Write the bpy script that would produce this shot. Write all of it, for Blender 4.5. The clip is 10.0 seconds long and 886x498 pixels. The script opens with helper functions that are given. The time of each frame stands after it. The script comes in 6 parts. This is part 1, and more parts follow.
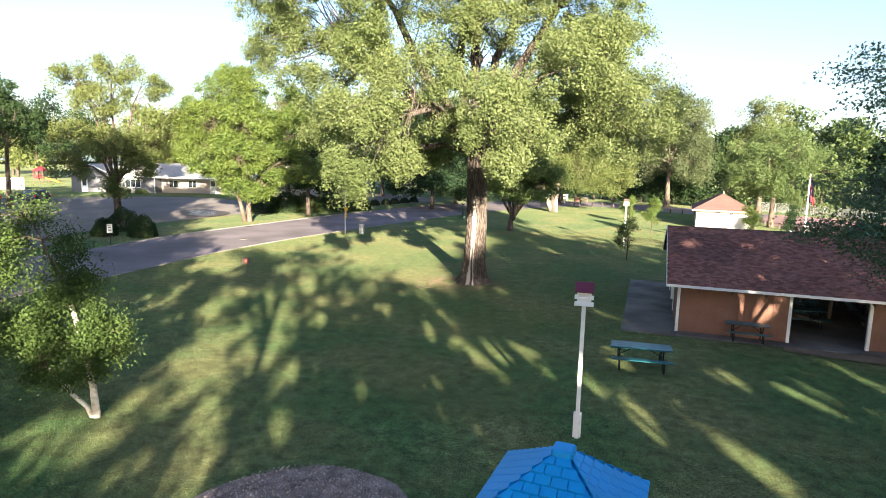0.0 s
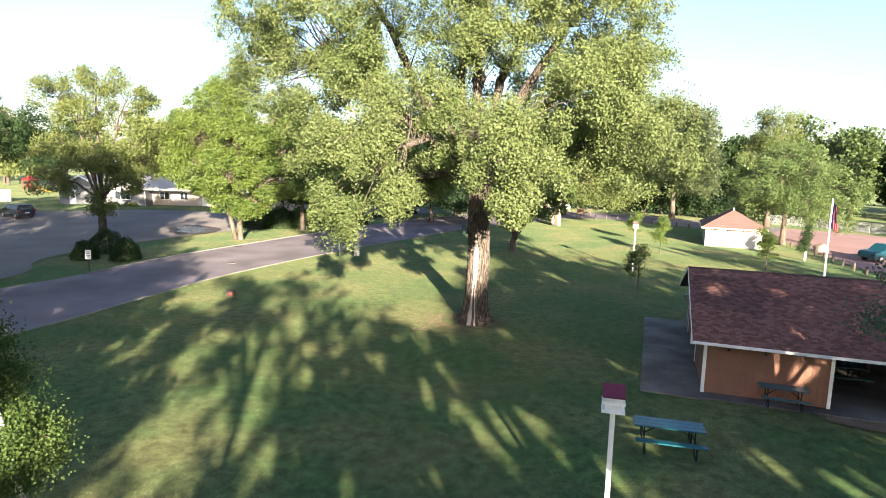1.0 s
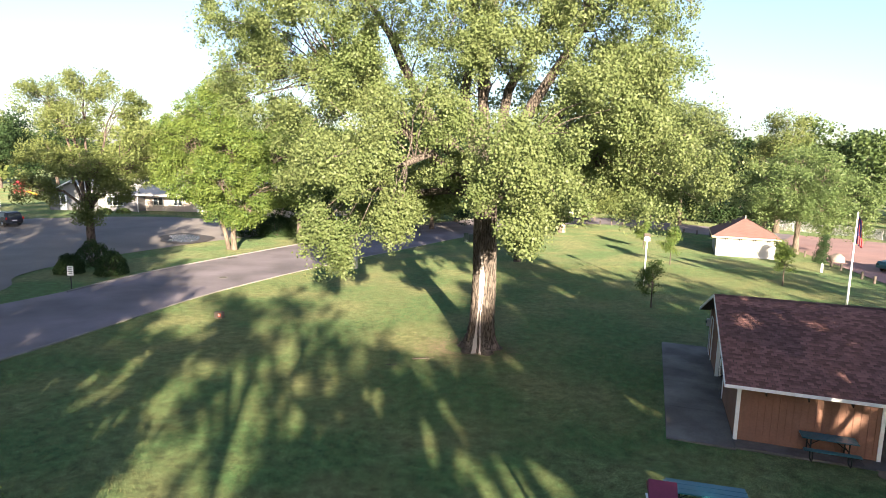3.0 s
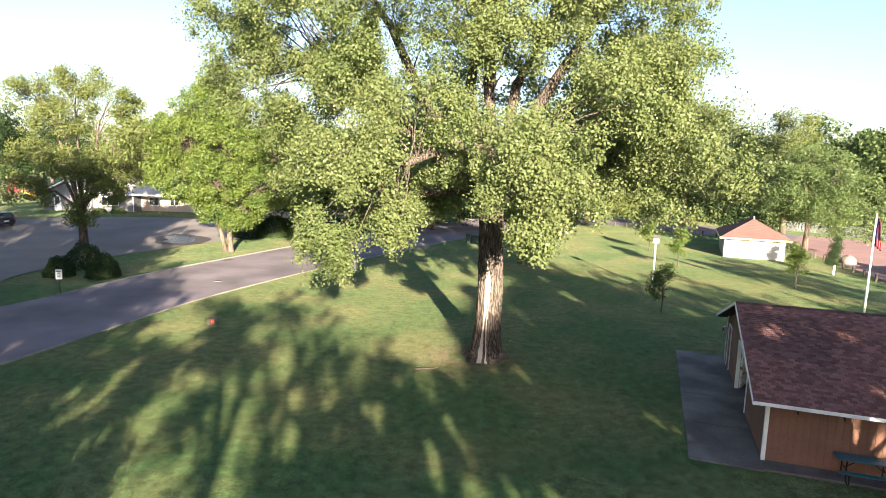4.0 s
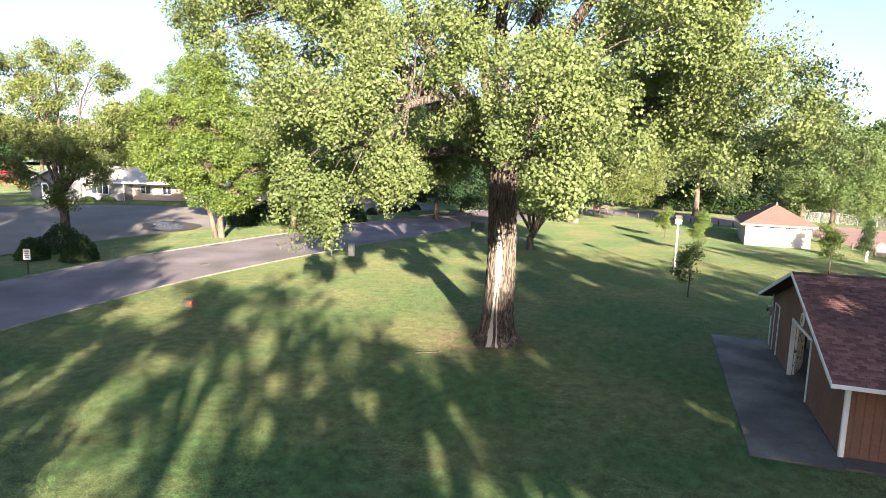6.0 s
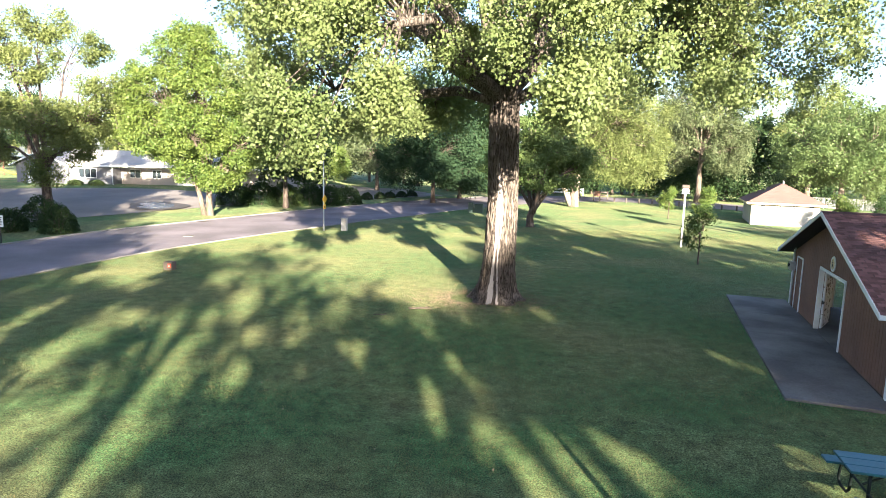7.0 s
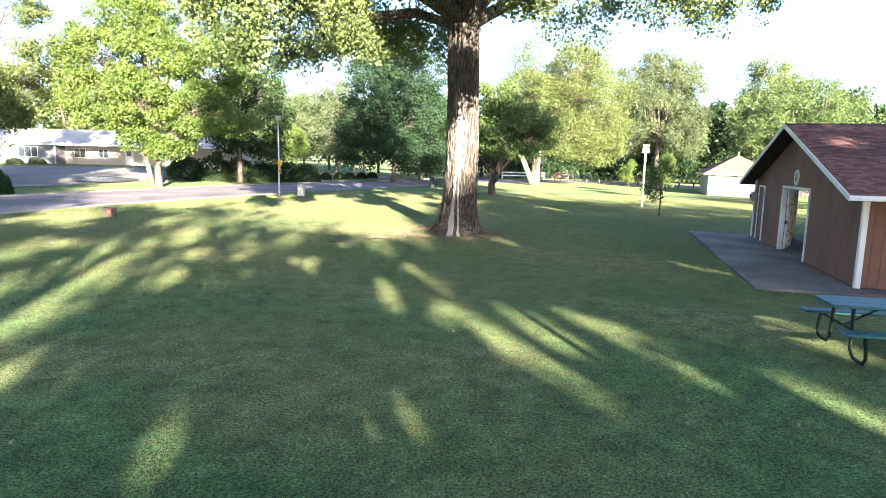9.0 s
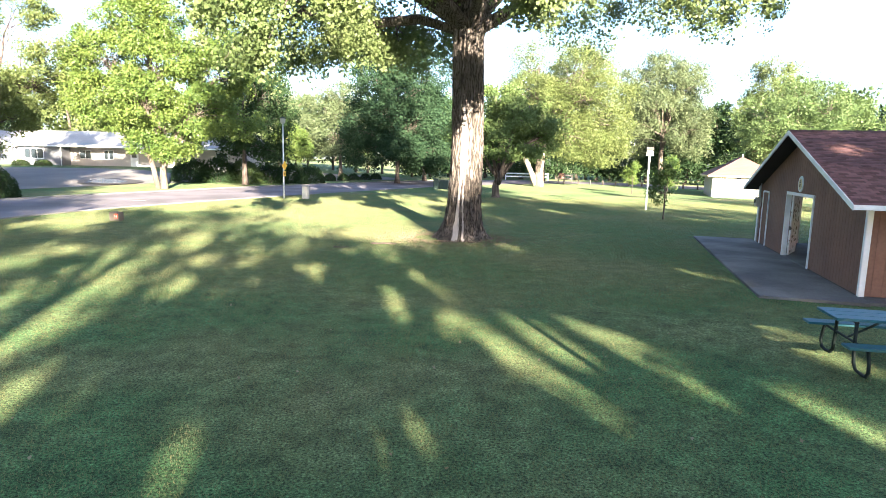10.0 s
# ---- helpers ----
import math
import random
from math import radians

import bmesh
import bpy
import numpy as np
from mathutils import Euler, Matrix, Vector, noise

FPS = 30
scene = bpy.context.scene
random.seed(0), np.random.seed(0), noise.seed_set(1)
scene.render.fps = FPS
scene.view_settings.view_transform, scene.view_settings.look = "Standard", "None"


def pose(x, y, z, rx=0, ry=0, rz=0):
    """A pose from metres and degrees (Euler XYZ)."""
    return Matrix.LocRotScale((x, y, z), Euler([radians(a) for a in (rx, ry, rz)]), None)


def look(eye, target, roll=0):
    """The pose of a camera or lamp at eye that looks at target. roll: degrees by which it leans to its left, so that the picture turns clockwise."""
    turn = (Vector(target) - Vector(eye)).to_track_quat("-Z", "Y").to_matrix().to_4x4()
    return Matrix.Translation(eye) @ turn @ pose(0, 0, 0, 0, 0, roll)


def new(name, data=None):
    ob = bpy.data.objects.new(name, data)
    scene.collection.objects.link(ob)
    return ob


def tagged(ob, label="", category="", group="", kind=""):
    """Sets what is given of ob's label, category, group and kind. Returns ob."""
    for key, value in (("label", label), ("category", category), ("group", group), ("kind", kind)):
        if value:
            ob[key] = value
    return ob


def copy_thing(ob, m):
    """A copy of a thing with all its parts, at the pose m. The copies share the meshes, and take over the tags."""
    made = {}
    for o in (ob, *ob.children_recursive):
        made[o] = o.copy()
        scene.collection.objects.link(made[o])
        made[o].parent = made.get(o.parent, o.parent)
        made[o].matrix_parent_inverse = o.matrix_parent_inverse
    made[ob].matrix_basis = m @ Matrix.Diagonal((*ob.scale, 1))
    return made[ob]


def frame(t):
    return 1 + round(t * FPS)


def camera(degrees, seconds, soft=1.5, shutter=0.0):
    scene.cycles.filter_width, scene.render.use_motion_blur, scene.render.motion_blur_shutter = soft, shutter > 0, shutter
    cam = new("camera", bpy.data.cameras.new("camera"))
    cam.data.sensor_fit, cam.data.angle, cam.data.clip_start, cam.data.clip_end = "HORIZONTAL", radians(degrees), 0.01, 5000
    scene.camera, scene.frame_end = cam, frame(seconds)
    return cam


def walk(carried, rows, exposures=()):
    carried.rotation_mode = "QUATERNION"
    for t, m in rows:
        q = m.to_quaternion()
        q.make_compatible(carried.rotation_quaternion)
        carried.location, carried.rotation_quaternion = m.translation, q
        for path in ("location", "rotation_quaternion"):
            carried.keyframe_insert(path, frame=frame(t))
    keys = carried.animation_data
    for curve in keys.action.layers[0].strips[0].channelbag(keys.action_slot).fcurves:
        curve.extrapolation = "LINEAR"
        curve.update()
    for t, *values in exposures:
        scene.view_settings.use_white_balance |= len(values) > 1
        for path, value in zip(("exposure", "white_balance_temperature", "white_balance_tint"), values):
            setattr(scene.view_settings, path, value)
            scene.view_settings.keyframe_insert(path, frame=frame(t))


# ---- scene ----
cam = camera(73.2, 10.0, soft=0.6)
PATH = [
    (0, (0.628, -0.223, 6.831), (0.546, 1.754, 6.538), 1.3),
    (0.5, (0.536, 1.235, 7.657), (0.456, 3.212, 7.366), 1.3),
    (1, (0.474, 2.587, 8.303), (0.394, 4.564, 8.014), 1.4),
    (1.5, (0.408, 3.389, 8.786), (0.329, 5.366, 8.498), 1.4),
    (2, (0.354, 3.739, 9.003), (0.276, 5.716, 8.713), 1.4),
    (2.5, (0.305, 4.283, 9.049), (0.225, 6.26, 8.758), 1.4),
    (4, (-0.042, 6.373, 9.065), (-0.121, 8.349, 8.771), 1.4),
    (4.5, (-0.142, 7.128, 9.016), (-0.22, 9.104, 8.721), 1.4),
    (5, (-0.23, 7.927, 8.694), (-0.31, 9.904, 8.399), 1.4),
    (6.5, (-0.179, 10.31, 6.259), (-0.271, 12.287, 5.969), 1.4),
    (7, (-0.173, 11.035, 5.143), (-0.254, 13.012, 4.852), 1.4),
    (7.5, (-0.065, 11.576, 3.821), (-0.121, 13.554, 3.53), 1.3),
    (8, (0.002, 11.671, 2.668), (0.08, 13.649, 2.379), 1.2),
    (8.5, (0.026, 11.7, 2.449), (0.08, 13.678, 2.16), 1.3),
    (9, (-0.009, 11.598, 2.595), (0.035, 13.576, 2.305), 1.3),
    (9.5, (-0.083, 11.523, 2.715), (-0.039, 13.501, 2.424), 1.3),
    (10, (-0.067, 11.521, 2.796), (-0.034, 13.499, 2.505), 1.3),
]
EXPOSURES = [(0, 2.86, 5640, 15), (2.5, 2.76, 5710, 17), (5, 2.76, 5730, 17), (6.5, 3.04, 5520, 16), (8, 3.53, 5330, 15), (10, 3.6, 5330, 15)]
walk(cam, [(t, look(eye, target, roll)) for t, eye, target, roll in PATH], EXPOSURES)

# ---- world and sun ----
SUN_ELEVATION, SUN_TURN = 15.0, 13.5      # degrees; shadows run ahead and a little to the left
sun_way = Vector((math.sin(radians(SUN_TURN)) * math.cos(radians(SUN_ELEVATION)),
                  -math.cos(radians(SUN_TURN)) * math.cos(radians(SUN_ELEVATION)),
                  math.sin(radians(SUN_ELEVATION))))
world = bpy.data.worlds.new("world")
scene.world = world
world.use_nodes = True
wn = world.node_tree
sky = wn.nodes.new("ShaderNodeTexSky")
sky.sky_type = "NISHITA"
sky.sun_disc = False
sky.sun_elevation = radians(SUN_ELEVATION)
sky.sun_rotation = radians(180 - SUN_TURN)
sky.air_density, sky.dust_density, sky.ozone_density = 1.0, 1.5, 1.0
haze = wn.nodes.new("ShaderNodeHueSaturation")          # a hazy morning: the blue is washed out
haze.inputs["Saturation"].default_value = 0.9
wn.links.new(sky.outputs[0], haze.inputs["Color"])
wn.links.new(haze.outputs[0], wn.nodes["Background"].inputs[0])
wn.nodes["Background"].inputs[1].default_value = 0.043
sun_data = bpy.data.lights.new("sun", "SUN")
sun_data.energy, sun_data.angle, sun_data.color = 5.0, radians(0.55), (1.0, 0.80, 0.5)
sun = new("sun", sun_data)
sun.matrix_world = look((60, -200, 60), Vector((60, -200, 60)) - sun_way)

# ---- materials ----
def material(name, colour, rough=0.8, spread=0.25, coarse=0.6, fine=12.0, bump=0.3, bump_scale=60.0, metal=0.0,
             tint=None, tint_scale=0.2, tint_amount=0.0, tint_from=0.42, tint_to=0.62, per_piece=0.0, per_island=0.0, gloss=0.5, space="Object"):
    """A procedural surface: base colour with coarse and fine variation, stains of a second tint, fine relief."""
    m = bpy.data.materials.new(name)
    m.use_nodes = True
    nt = m.node_tree
    n, l = nt.nodes, nt.links
    b = n["Principled BSDF"]
    b.inputs["Roughness"].default_value, b.inputs["Metallic"].default_value = rough, metal
    b.inputs["Specular IOR Level"].default_value = gloss
    co = n.new("ShaderNodeTexCoord").outputs[space]

    def noise_tex(scale, detail=4.0):
        t = n.new("ShaderNodeTexNoise")
        t.inputs["Scale"].default_value, t.inputs["Detail"].default_value = scale, detail
        l.new(co, t.inputs["Vector"])
        return t.outputs["Fac"]

    def scaled(value, low, high, from_low=0.3, from_high=0.7):
        r = n.new("ShaderNodeMapRange")
        r.inputs["From Min"].default_value, r.inputs["From Max"].default_value = from_low, from_high
        r.inputs["To Min"].default_value, r.inputs["To Max"].default_value = low, high
        l.new(value, r.inputs["Value"])
        return r.outputs["Result"]

    def times(a, c):
        t = n.new("ShaderNodeMath")
        t.operation = "MULTIPLY"
        l.new(a, t.inputs[0])
        l.new(c, t.inputs[1])
        return t.outputs[0]

    base = n.new("ShaderNodeRGB")
    base.outputs[0].default_value = (*colour, 1)
    out = base.outputs[0]
    if tint is not None:
        mix = n.new("ShaderNodeMix")
        mix.data_type = "RGBA"
        l.new(scaled(noise_tex(tint_scale, 5.0), 0.0, tint_amount, tint_from, tint_to), mix.inputs["Factor"])
        l.new(out, mix.inputs["A"])
        mix.inputs["B"].default_value = (*tint, 1)
        out = mix.outputs["Result"]
    value = times(scaled(noise_tex(coarse), 1 - spread, 1 + spread), scaled(noise_tex(fine, 6.0), 1 - spread * 0.7, 1 + spread * 0.7))
    if per_piece:
        info = n.new("ShaderNodeObjectInfo")
        value = times(value, scaled(info.outputs["Random"], 1 - per_piece, 1 + per_piece, 0, 1))
    if per_island:
        geo = n.new("ShaderNodeNewGeometry")
        value = times(value, scaled(geo.outputs["Random Per Island"], 1 - per_island, 1 + per_island, 0, 1))
    hsv = n.new("ShaderNodeHueSaturation")
    l.new(value, hsv.inputs["Value"])
    l.new(out, hsv.inputs["Color"])
    l.new(hsv.outputs["Color"], b.inputs["Base Color"])
    if bump:
        bp = n.new("ShaderNodeBump")
        bp.inputs["Strength"].default_value, bp.inputs["Distance"].default_value = bump, 0.02
        l.new(noise_tex(bump_scale, 6.0), bp.inputs["Height"])
        l.new(bp.outputs["Normal"], b.inputs["Normal"])
    return m


def foliage(name, colour, colour2, through_light=0.35, rough=0.5, gloss=0.35):
    """Leaves: a colour between two tints per leaf, with light passing through the blade."""
    m = bpy.data.materials.new(name)
    m.use_nodes = True
    nt = m.node_tree
    n, l = nt.nodes, nt.links
    b = n["Principled BSDF"]
    b.inputs["Roughness"].default_value = rough
    b.inputs["Specular IOR Level"].default_value = gloss
    geo = n.new("ShaderNodeNewGeometry")
    co = n.new("ShaderNodeTexCoord").outputs["Object"]
    t = n.new("ShaderNodeTexNoise")
    t.inputs["Scale"].default_value = 0.35
    l.new(co, t.inputs["Vector"])
    add = n.new("ShaderNodeMath")
    add.operation = "MULTIPLY_ADD"
    l.new(geo.outputs["Random Per Island"], add.inputs[0])
    add.inputs[1].default_value = 0.6
    sub = n.new("ShaderNodeMapRange")
    sub.inputs["From Min"].default_value, sub.inputs["From Max"].default_value = 0.14, 0.555
    sub.inputs["To Min"].default_value, sub.inputs["To Max"].default_value = -0.1, 0.5
    l.new(t.outputs["Fac"], sub.inputs["Value"])
    l.new(sub.outputs["Result"], add.inputs[2])
    mix = n.new("ShaderNodeMix")
    mix.data_type = "RGBA"
    l.new(add.outputs[0], mix.inputs["Factor"])
    mix.inputs["A"].default_value, mix.inputs["B"].default_value = (*colour, 1), (*colour2, 1)
    l.new(mix.outputs["Result"], b.inputs["Base Color"])
    tr = n.new("ShaderNodeBsdfTranslucent")
    l.new(mix.outputs["Result"], tr.inputs["Color"])
    ms = n.new("ShaderNodeMixShader")
    ms.inputs[0].default_value = through_light
    l.new(b.outputs[0], ms.inputs[1])
    l.new(tr.outputs[0], ms.inputs[2])
    l.new(ms.outputs[0], n["Material Output"].inputs["Surface"])
    return m


def bark(name, colour, dark, scale=9.0, squash=0.12, bump=0.9, rough=0.95, ridged=False):
    """Bark with furrows that run up the stem."""
    m = material(name, colour, rough, 0.25, 1.5, 20.0, 0.0, gloss=0.2)
    nt = m.node_tree
    n, l = nt.nodes, nt.links
    b = n["Principled BSDF"]
    co = n.new("ShaderNodeTexCoord").outputs["Object"]
    mp = n.new("ShaderNodeMapping")
    mp.inputs["Scale"].default_value = (1, 1, squash)
    l.new(co, mp.inputs["Vector"])
    t = n.new("ShaderNodeTexNoise")
    t.inputs["Scale"].default_value, t.inputs["Detail"].default_value = scale, 6.0
    l.new(mp.outputs[0], t.inputs["Vector"])
    old = b.inputs["Base Color"].links[0].from_socket
    r = n.new("ShaderNodeMapRange")
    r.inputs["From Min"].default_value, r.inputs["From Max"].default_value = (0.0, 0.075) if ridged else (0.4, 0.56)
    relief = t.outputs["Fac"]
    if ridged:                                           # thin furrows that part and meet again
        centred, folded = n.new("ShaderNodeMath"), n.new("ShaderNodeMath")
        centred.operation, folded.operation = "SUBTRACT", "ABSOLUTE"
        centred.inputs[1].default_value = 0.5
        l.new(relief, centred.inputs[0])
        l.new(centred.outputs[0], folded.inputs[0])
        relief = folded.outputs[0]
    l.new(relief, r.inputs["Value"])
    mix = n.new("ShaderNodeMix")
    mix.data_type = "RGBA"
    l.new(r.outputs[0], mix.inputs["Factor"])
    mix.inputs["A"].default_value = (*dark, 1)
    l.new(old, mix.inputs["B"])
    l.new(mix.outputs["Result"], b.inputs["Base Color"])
    bp = n.new("ShaderNodeBump")
    bp.inputs["Strength"].default_value, bp.inputs["Distance"].default_value = bump, 0.05
    l.new(r.outputs[0] if ridged else relief, bp.inputs["Height"])
    l.new(bp.outputs["Normal"], b.inputs["Normal"])
    return m


GRASS = material("lawn", (0.052, 0.109, 0.037), 0.9, 0.36, 2.4, 22.0, 1.0, 60.0, tint=(0.2, 0.162, 0.08), tint_scale=0.2, tint_amount=0.46, gloss=0.15)
BLADE = foliage("grass_blade", (0.096, 0.155, 0.058), (0.23, 0.205, 0.092), 0.35, 0.8, 0.1)
lawn_nodes = GRASS.node_tree.nodes                       # blades and thatch: a fine, strong grain
lawn_hsv = next(q for q in lawn_nodes if q.type == "HUE_SAT")
lawn_value = lawn_hsv.inputs["Value"].links[0].from_socket
for grain_scale, low, high in ((34.0, 0.3, 1.75), (90.0, 0.6, 1.4), (7.0, 0.82, 1.2)):
    grain = lawn_nodes.new("ShaderNodeTexNoise")
    grain.inputs["Scale"].default_value, grain.inputs["Detail"].default_value = grain_scale, 3.0
    GRASS.node_tree.links.new(next(q for q in lawn_nodes if q.type == "TEX_COORD").outputs["Object"], grain.inputs["Vector"])
    spread_out = lawn_nodes.new("ShaderNodeMapRange")
    spread_out.inputs["From Min"].default_value, spread_out.inputs["From Max"].default_value = 0.34, 0.66
    spread_out.inputs["To Min"].default_value, spread_out.inputs["To Max"].default_value = low, high
    GRASS.node_tree.links.new(grain.outputs["Fac"], spread_out.inputs["Value"])
    product = lawn_nodes.new("ShaderNodeMath")
    product.operation = "MULTIPLY"
    GRASS.node_tree.links.new(lawn_value, product.inputs[0])
    GRASS.node_tree.links.new(spread_out.outputs["Result"], product.inputs[1])
    lawn_value = product.outputs[0]
GRASS.node_tree.links.new(lawn_value, lawn_hsv.inputs["Value"])
grass_bsdf = GRASS.node_tree.nodes["Principled BSDF"]
grass_bsdf.inputs["Sheen Weight"].default_value, grass_bsdf.inputs["Sheen Roughness"].default_value = 0.06, 0.5
grass_bsdf.inputs["Sheen Tint"].default_value = (0.75, 0.8, 0.4, 1)
ASPHALT = material("asphalt", (0.176, 0.152, 0.17), 0.85, 0.16, 0.35, 40.0, 0.35, 150.0, tint=(0.085, 0.075, 0.08), tint_scale=0.25, tint_amount=0.6)
LOT = material("worn_asphalt", (0.16, 0.145, 0.137), 0.9, 0.15, 0.3, 35.0, 0.35, 120.0, tint=(0.18, 0.162, 0.152), tint_scale=0.12, tint_amount=0.6)
RED_ASPHALT = material("red_asphalt", (0.26, 0.155, 0.15), 0.9, 0.14, 0.3, 35.0, 0.3, 120.0, tint=(0.18, 0.12, 0.12), tint_scale=0.15, tint_amount=0.5)
KERB = material("kerb_concrete", (0.19, 0.18, 0.17), 0.9, 0.18, 1.2, 25.0, 0.3, 80.0)
CONCRETE = material("slab_concrete", (0.17, 0.16, 0.152), 0.85, 0.2, 0.7, 18.0, 0.25, 90.0, tint=(0.068, 0.062, 0.06), tint_scale=0.42, tint_amount=0.85, tint_from=0.38, tint_to=0.58)
MULCH = material("mulch", (0.25, 0.2, 0.185), 0.95, 0.4, 3.0, 40.0, 0.8, 60.0)
CHIP = material("wood_chip", (0.38, 0.31, 0.285), 0.95, 0.3, 3.0, 40.0, 0.2, 60.0, per_island=0.45)
DIRT = material("dirt", (0.17, 0.125, 0.085), 0.95, 0.3, 1.5, 25.0, 0.6, 60.0)
SIDING = material("brown_siding", (0.205, 0.108, 0.074), 0.75, 0.16, 0.9, 14.0, 0.2, 50.0, tint=(0.16, 0.075, 0.045), tint_scale=0.7, tint_amount=0.5)
WHITE = material("white_paint", (0.84, 0.85, 0.86), 0.55, 0.06, 1.0, 12.0, 0.1, 50.0, tint=(0.62, 0.61, 0.58), tint_scale=1.2, tint_amount=0.3)
PEELING = material("peeling_white_paint", (0.78, 0.8, 0.83), 0.7, 0.1, 1.5, 14.0, 0.2, 40.0, tint=(0.03, 0.03, 0.03), tint_scale=5.0, tint_amount=0.95, tint_from=0.6, tint_to=0.63)
SHINGLE = material("brown_shingle", (0.165, 0.088, 0.082), 0.95, 0.12, 0.5, 60.0, 0.4, 160.0, tint=(0.12, 0.066, 0.064), tint_scale=0.4, tint_amount=0.6, per_piece=0.35, per_island=0.35, gloss=0.2)
ROOF_BED = material("roof_felt", (0.05, 0.035, 0.033), 0.95, 0.2, 1.0, 30.0, 0.2, 90.0)
SOFFIT = material("dark_soffit", (0.10, 0.06, 0.045), 0.85, 0.15, 1.0, 15.0, 0.1, 50.0)
BLOCK = material("white_block", (0.4, 0.385, 0.365), 0.85, 0.06, 0.8, 14.0, 0.25, 40.0)
TAN_SHINGLE = material("red_tan_shingle", (0.145, 0.08, 0.07), 0.95, 0.12, 0.6, 25.0, 0.4, 60.0, per_island=0.2)
CREAM = material("cream_paint", (0.68, 0.55, 0.33), 0.6, 0.08, 1.0, 12.0, 0.05, 40.0)
# grey siding, its colour lowered to carry the ash's shade on this wing
GREY_SIDING_SHADED = material("grey_siding_shaded", (0.165, 0.168, 0.185), 0.7, 0.06, 0.7, 10.0, 0.1, 40.0)
TAN_SIDING = material("tan_siding", (0.46, 0.41, 0.39), 0.7, 0.06, 0.7, 10.0, 0.1, 40.0)
GREY_ROOF = material("grey_shingle", (0.33, 0.32, 0.31), 0.95, 0.12, 0.6, 30.0, 0.3, 70.0, per_island=0.1)
TEAL_PLANK = material("green_plank", (0.012, 0.102, 0.14), 0.34, 0.12, 1.0, 18.0, 0.12, 60.0, tint=(0.026, 0.085, 0.088), tint_scale=2.0, tint_amount=0.5, gloss=0.5)
DARK_STEEL = material("dark_green_steel", (0.01, 0.016, 0.015), 0.6, 0.15, 2.0, 20.0, 0.05, 60.0, gloss=0.2)
STEEL = material("galvanised_steel", (0.45, 0.46, 0.47), 0.45, 0.1, 2.0, 20.0, 0.05, 60.0, metal=0.7)
BLUE_PLASTIC = material("blue_plastic", (0.016, 0.34, 0.82), 0.42, 0.08, 2.0, 20.0, 0.1, 60.0)
MAROON = material("maroon_roof", (0.11, 0.012, 0.042), 0.6, 0.12, 2.0, 20.0, 0.1, 60.0)
GREEN_BOX = material("utility_green", (0.035, 0.06, 0.045), 0.5, 0.12, 1.5, 15.0, 0.05, 60.0)
STONE = material("stone", (0.24, 0.2, 0.17), 0.9, 0.25, 2.0, 15.0, 0.7, 30.0)
TIMBER = material("weathered_timber", (0.085, 0.07, 0.058), 0.9, 0.2, 2.0, 25.0, 0.4, 40.0)
RED = material("red_plastic", (0.27, 0.02, 0.028), 0.45, 0.1, 1.0, 10.0, 0.05, 40.0)
YELLOW = material("sign_yellow", (0.8, 0.42, 0.02), 0.5, 0.06, 2.0, 15.0, 0.02, 40.0)
ORANGE = material("marker_orange", (0.6, 0.05, 0.015), 0.6, 0.06, 2.0, 15.0, 0.02, 40.0)
BLACK = material("black_print", (0.015, 0.015, 0.017), 0.6, 0.1, 3.0, 20.0, 0.02, 40.0)
RUBBER = material("rubber", (0.02, 0.02, 0.02), 0.85, 0.15, 3.0, 20.0, 0.1, 60.0)
CAR_DARK = material("dark_car_paint", (0.018, 0.022, 0.035), 0.25, 0.05, 1.0, 10.0, 0.0)
CAR_RED = material("red_car_paint", (0.35, 0.03, 0.02), 0.25, 0.05, 1.0, 10.0, 0.0)
CAR_TEAL = material("teal_car_paint", (0.012, 0.075, 0.105), 0.3, 0.05, 1.0, 10.0, 0.0)
LAMP_RED = material("tail_lamp", (0.4, 0.01, 0.01), 0.25, 0.05, 1.0, 10.0, 0.0)
FLAG_RED = material("flag_red", (0.34, 0.05, 0.06), 0.8, 0.08, 3.0, 30.0, 0.05, 60.0)
FLAG_BLUE = material("flag_blue", (0.02, 0.03, 0.13), 0.8, 0.08, 3.0, 30.0, 0.05, 60.0)
LEAF_LITTER = foliage("fallen_leaf", (0.13, 0.09, 0.05), (0.3, 0.25, 0.16), 0.1, 0.8, 0.1)
WATER = material("lake_water", (0.10, 0.16, 0.2), 0.12, 0.05, 0.05, 0.5, 0.15, 1.5)
PUDDLE = material("puddle_water", (0.04, 0.04, 0.04), 0.03, 0.05, 0.5, 5.0, 0.8, 5.0, gloss=1.0)
next(q for q in PUDDLE.node_tree.nodes if q.type == "BUMP").inputs["Distance"].default_value = 0.09   # wind ripples
WET = material("wet_asphalt", (0.045, 0.039, 0.036), 0.75, 0.2, 0.6, 20.0, 0.3, 100.0)


def glass(name, tint):
    m = material(name, tint, 0.06, 0.03, 1.0, 8.0, 0.0)
    return m


GLASS = glass("window_glass", (0.03, 0.04, 0.05))
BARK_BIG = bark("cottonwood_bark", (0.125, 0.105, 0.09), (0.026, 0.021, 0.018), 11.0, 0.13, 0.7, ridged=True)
BARE_WOOD = material("bare_wood", (0.36, 0.325, 0.305), 0.85, 0.12, 1.0, 20.0, 0.4, 30.0, tint=(0.2, 0.17, 0.155), tint_scale=1.5, tint_amount=0.5)
BARK = bark("grey_bark", (0.115, 0.092, 0.078), (0.045, 0.035, 0.03), 9.0, 0.15, 0.9)
BARK_PALE = bark("pale_bark", (0.145, 0.12, 0.096), (0.075, 0.06, 0.047), 9.0, 0.25, 0.5)
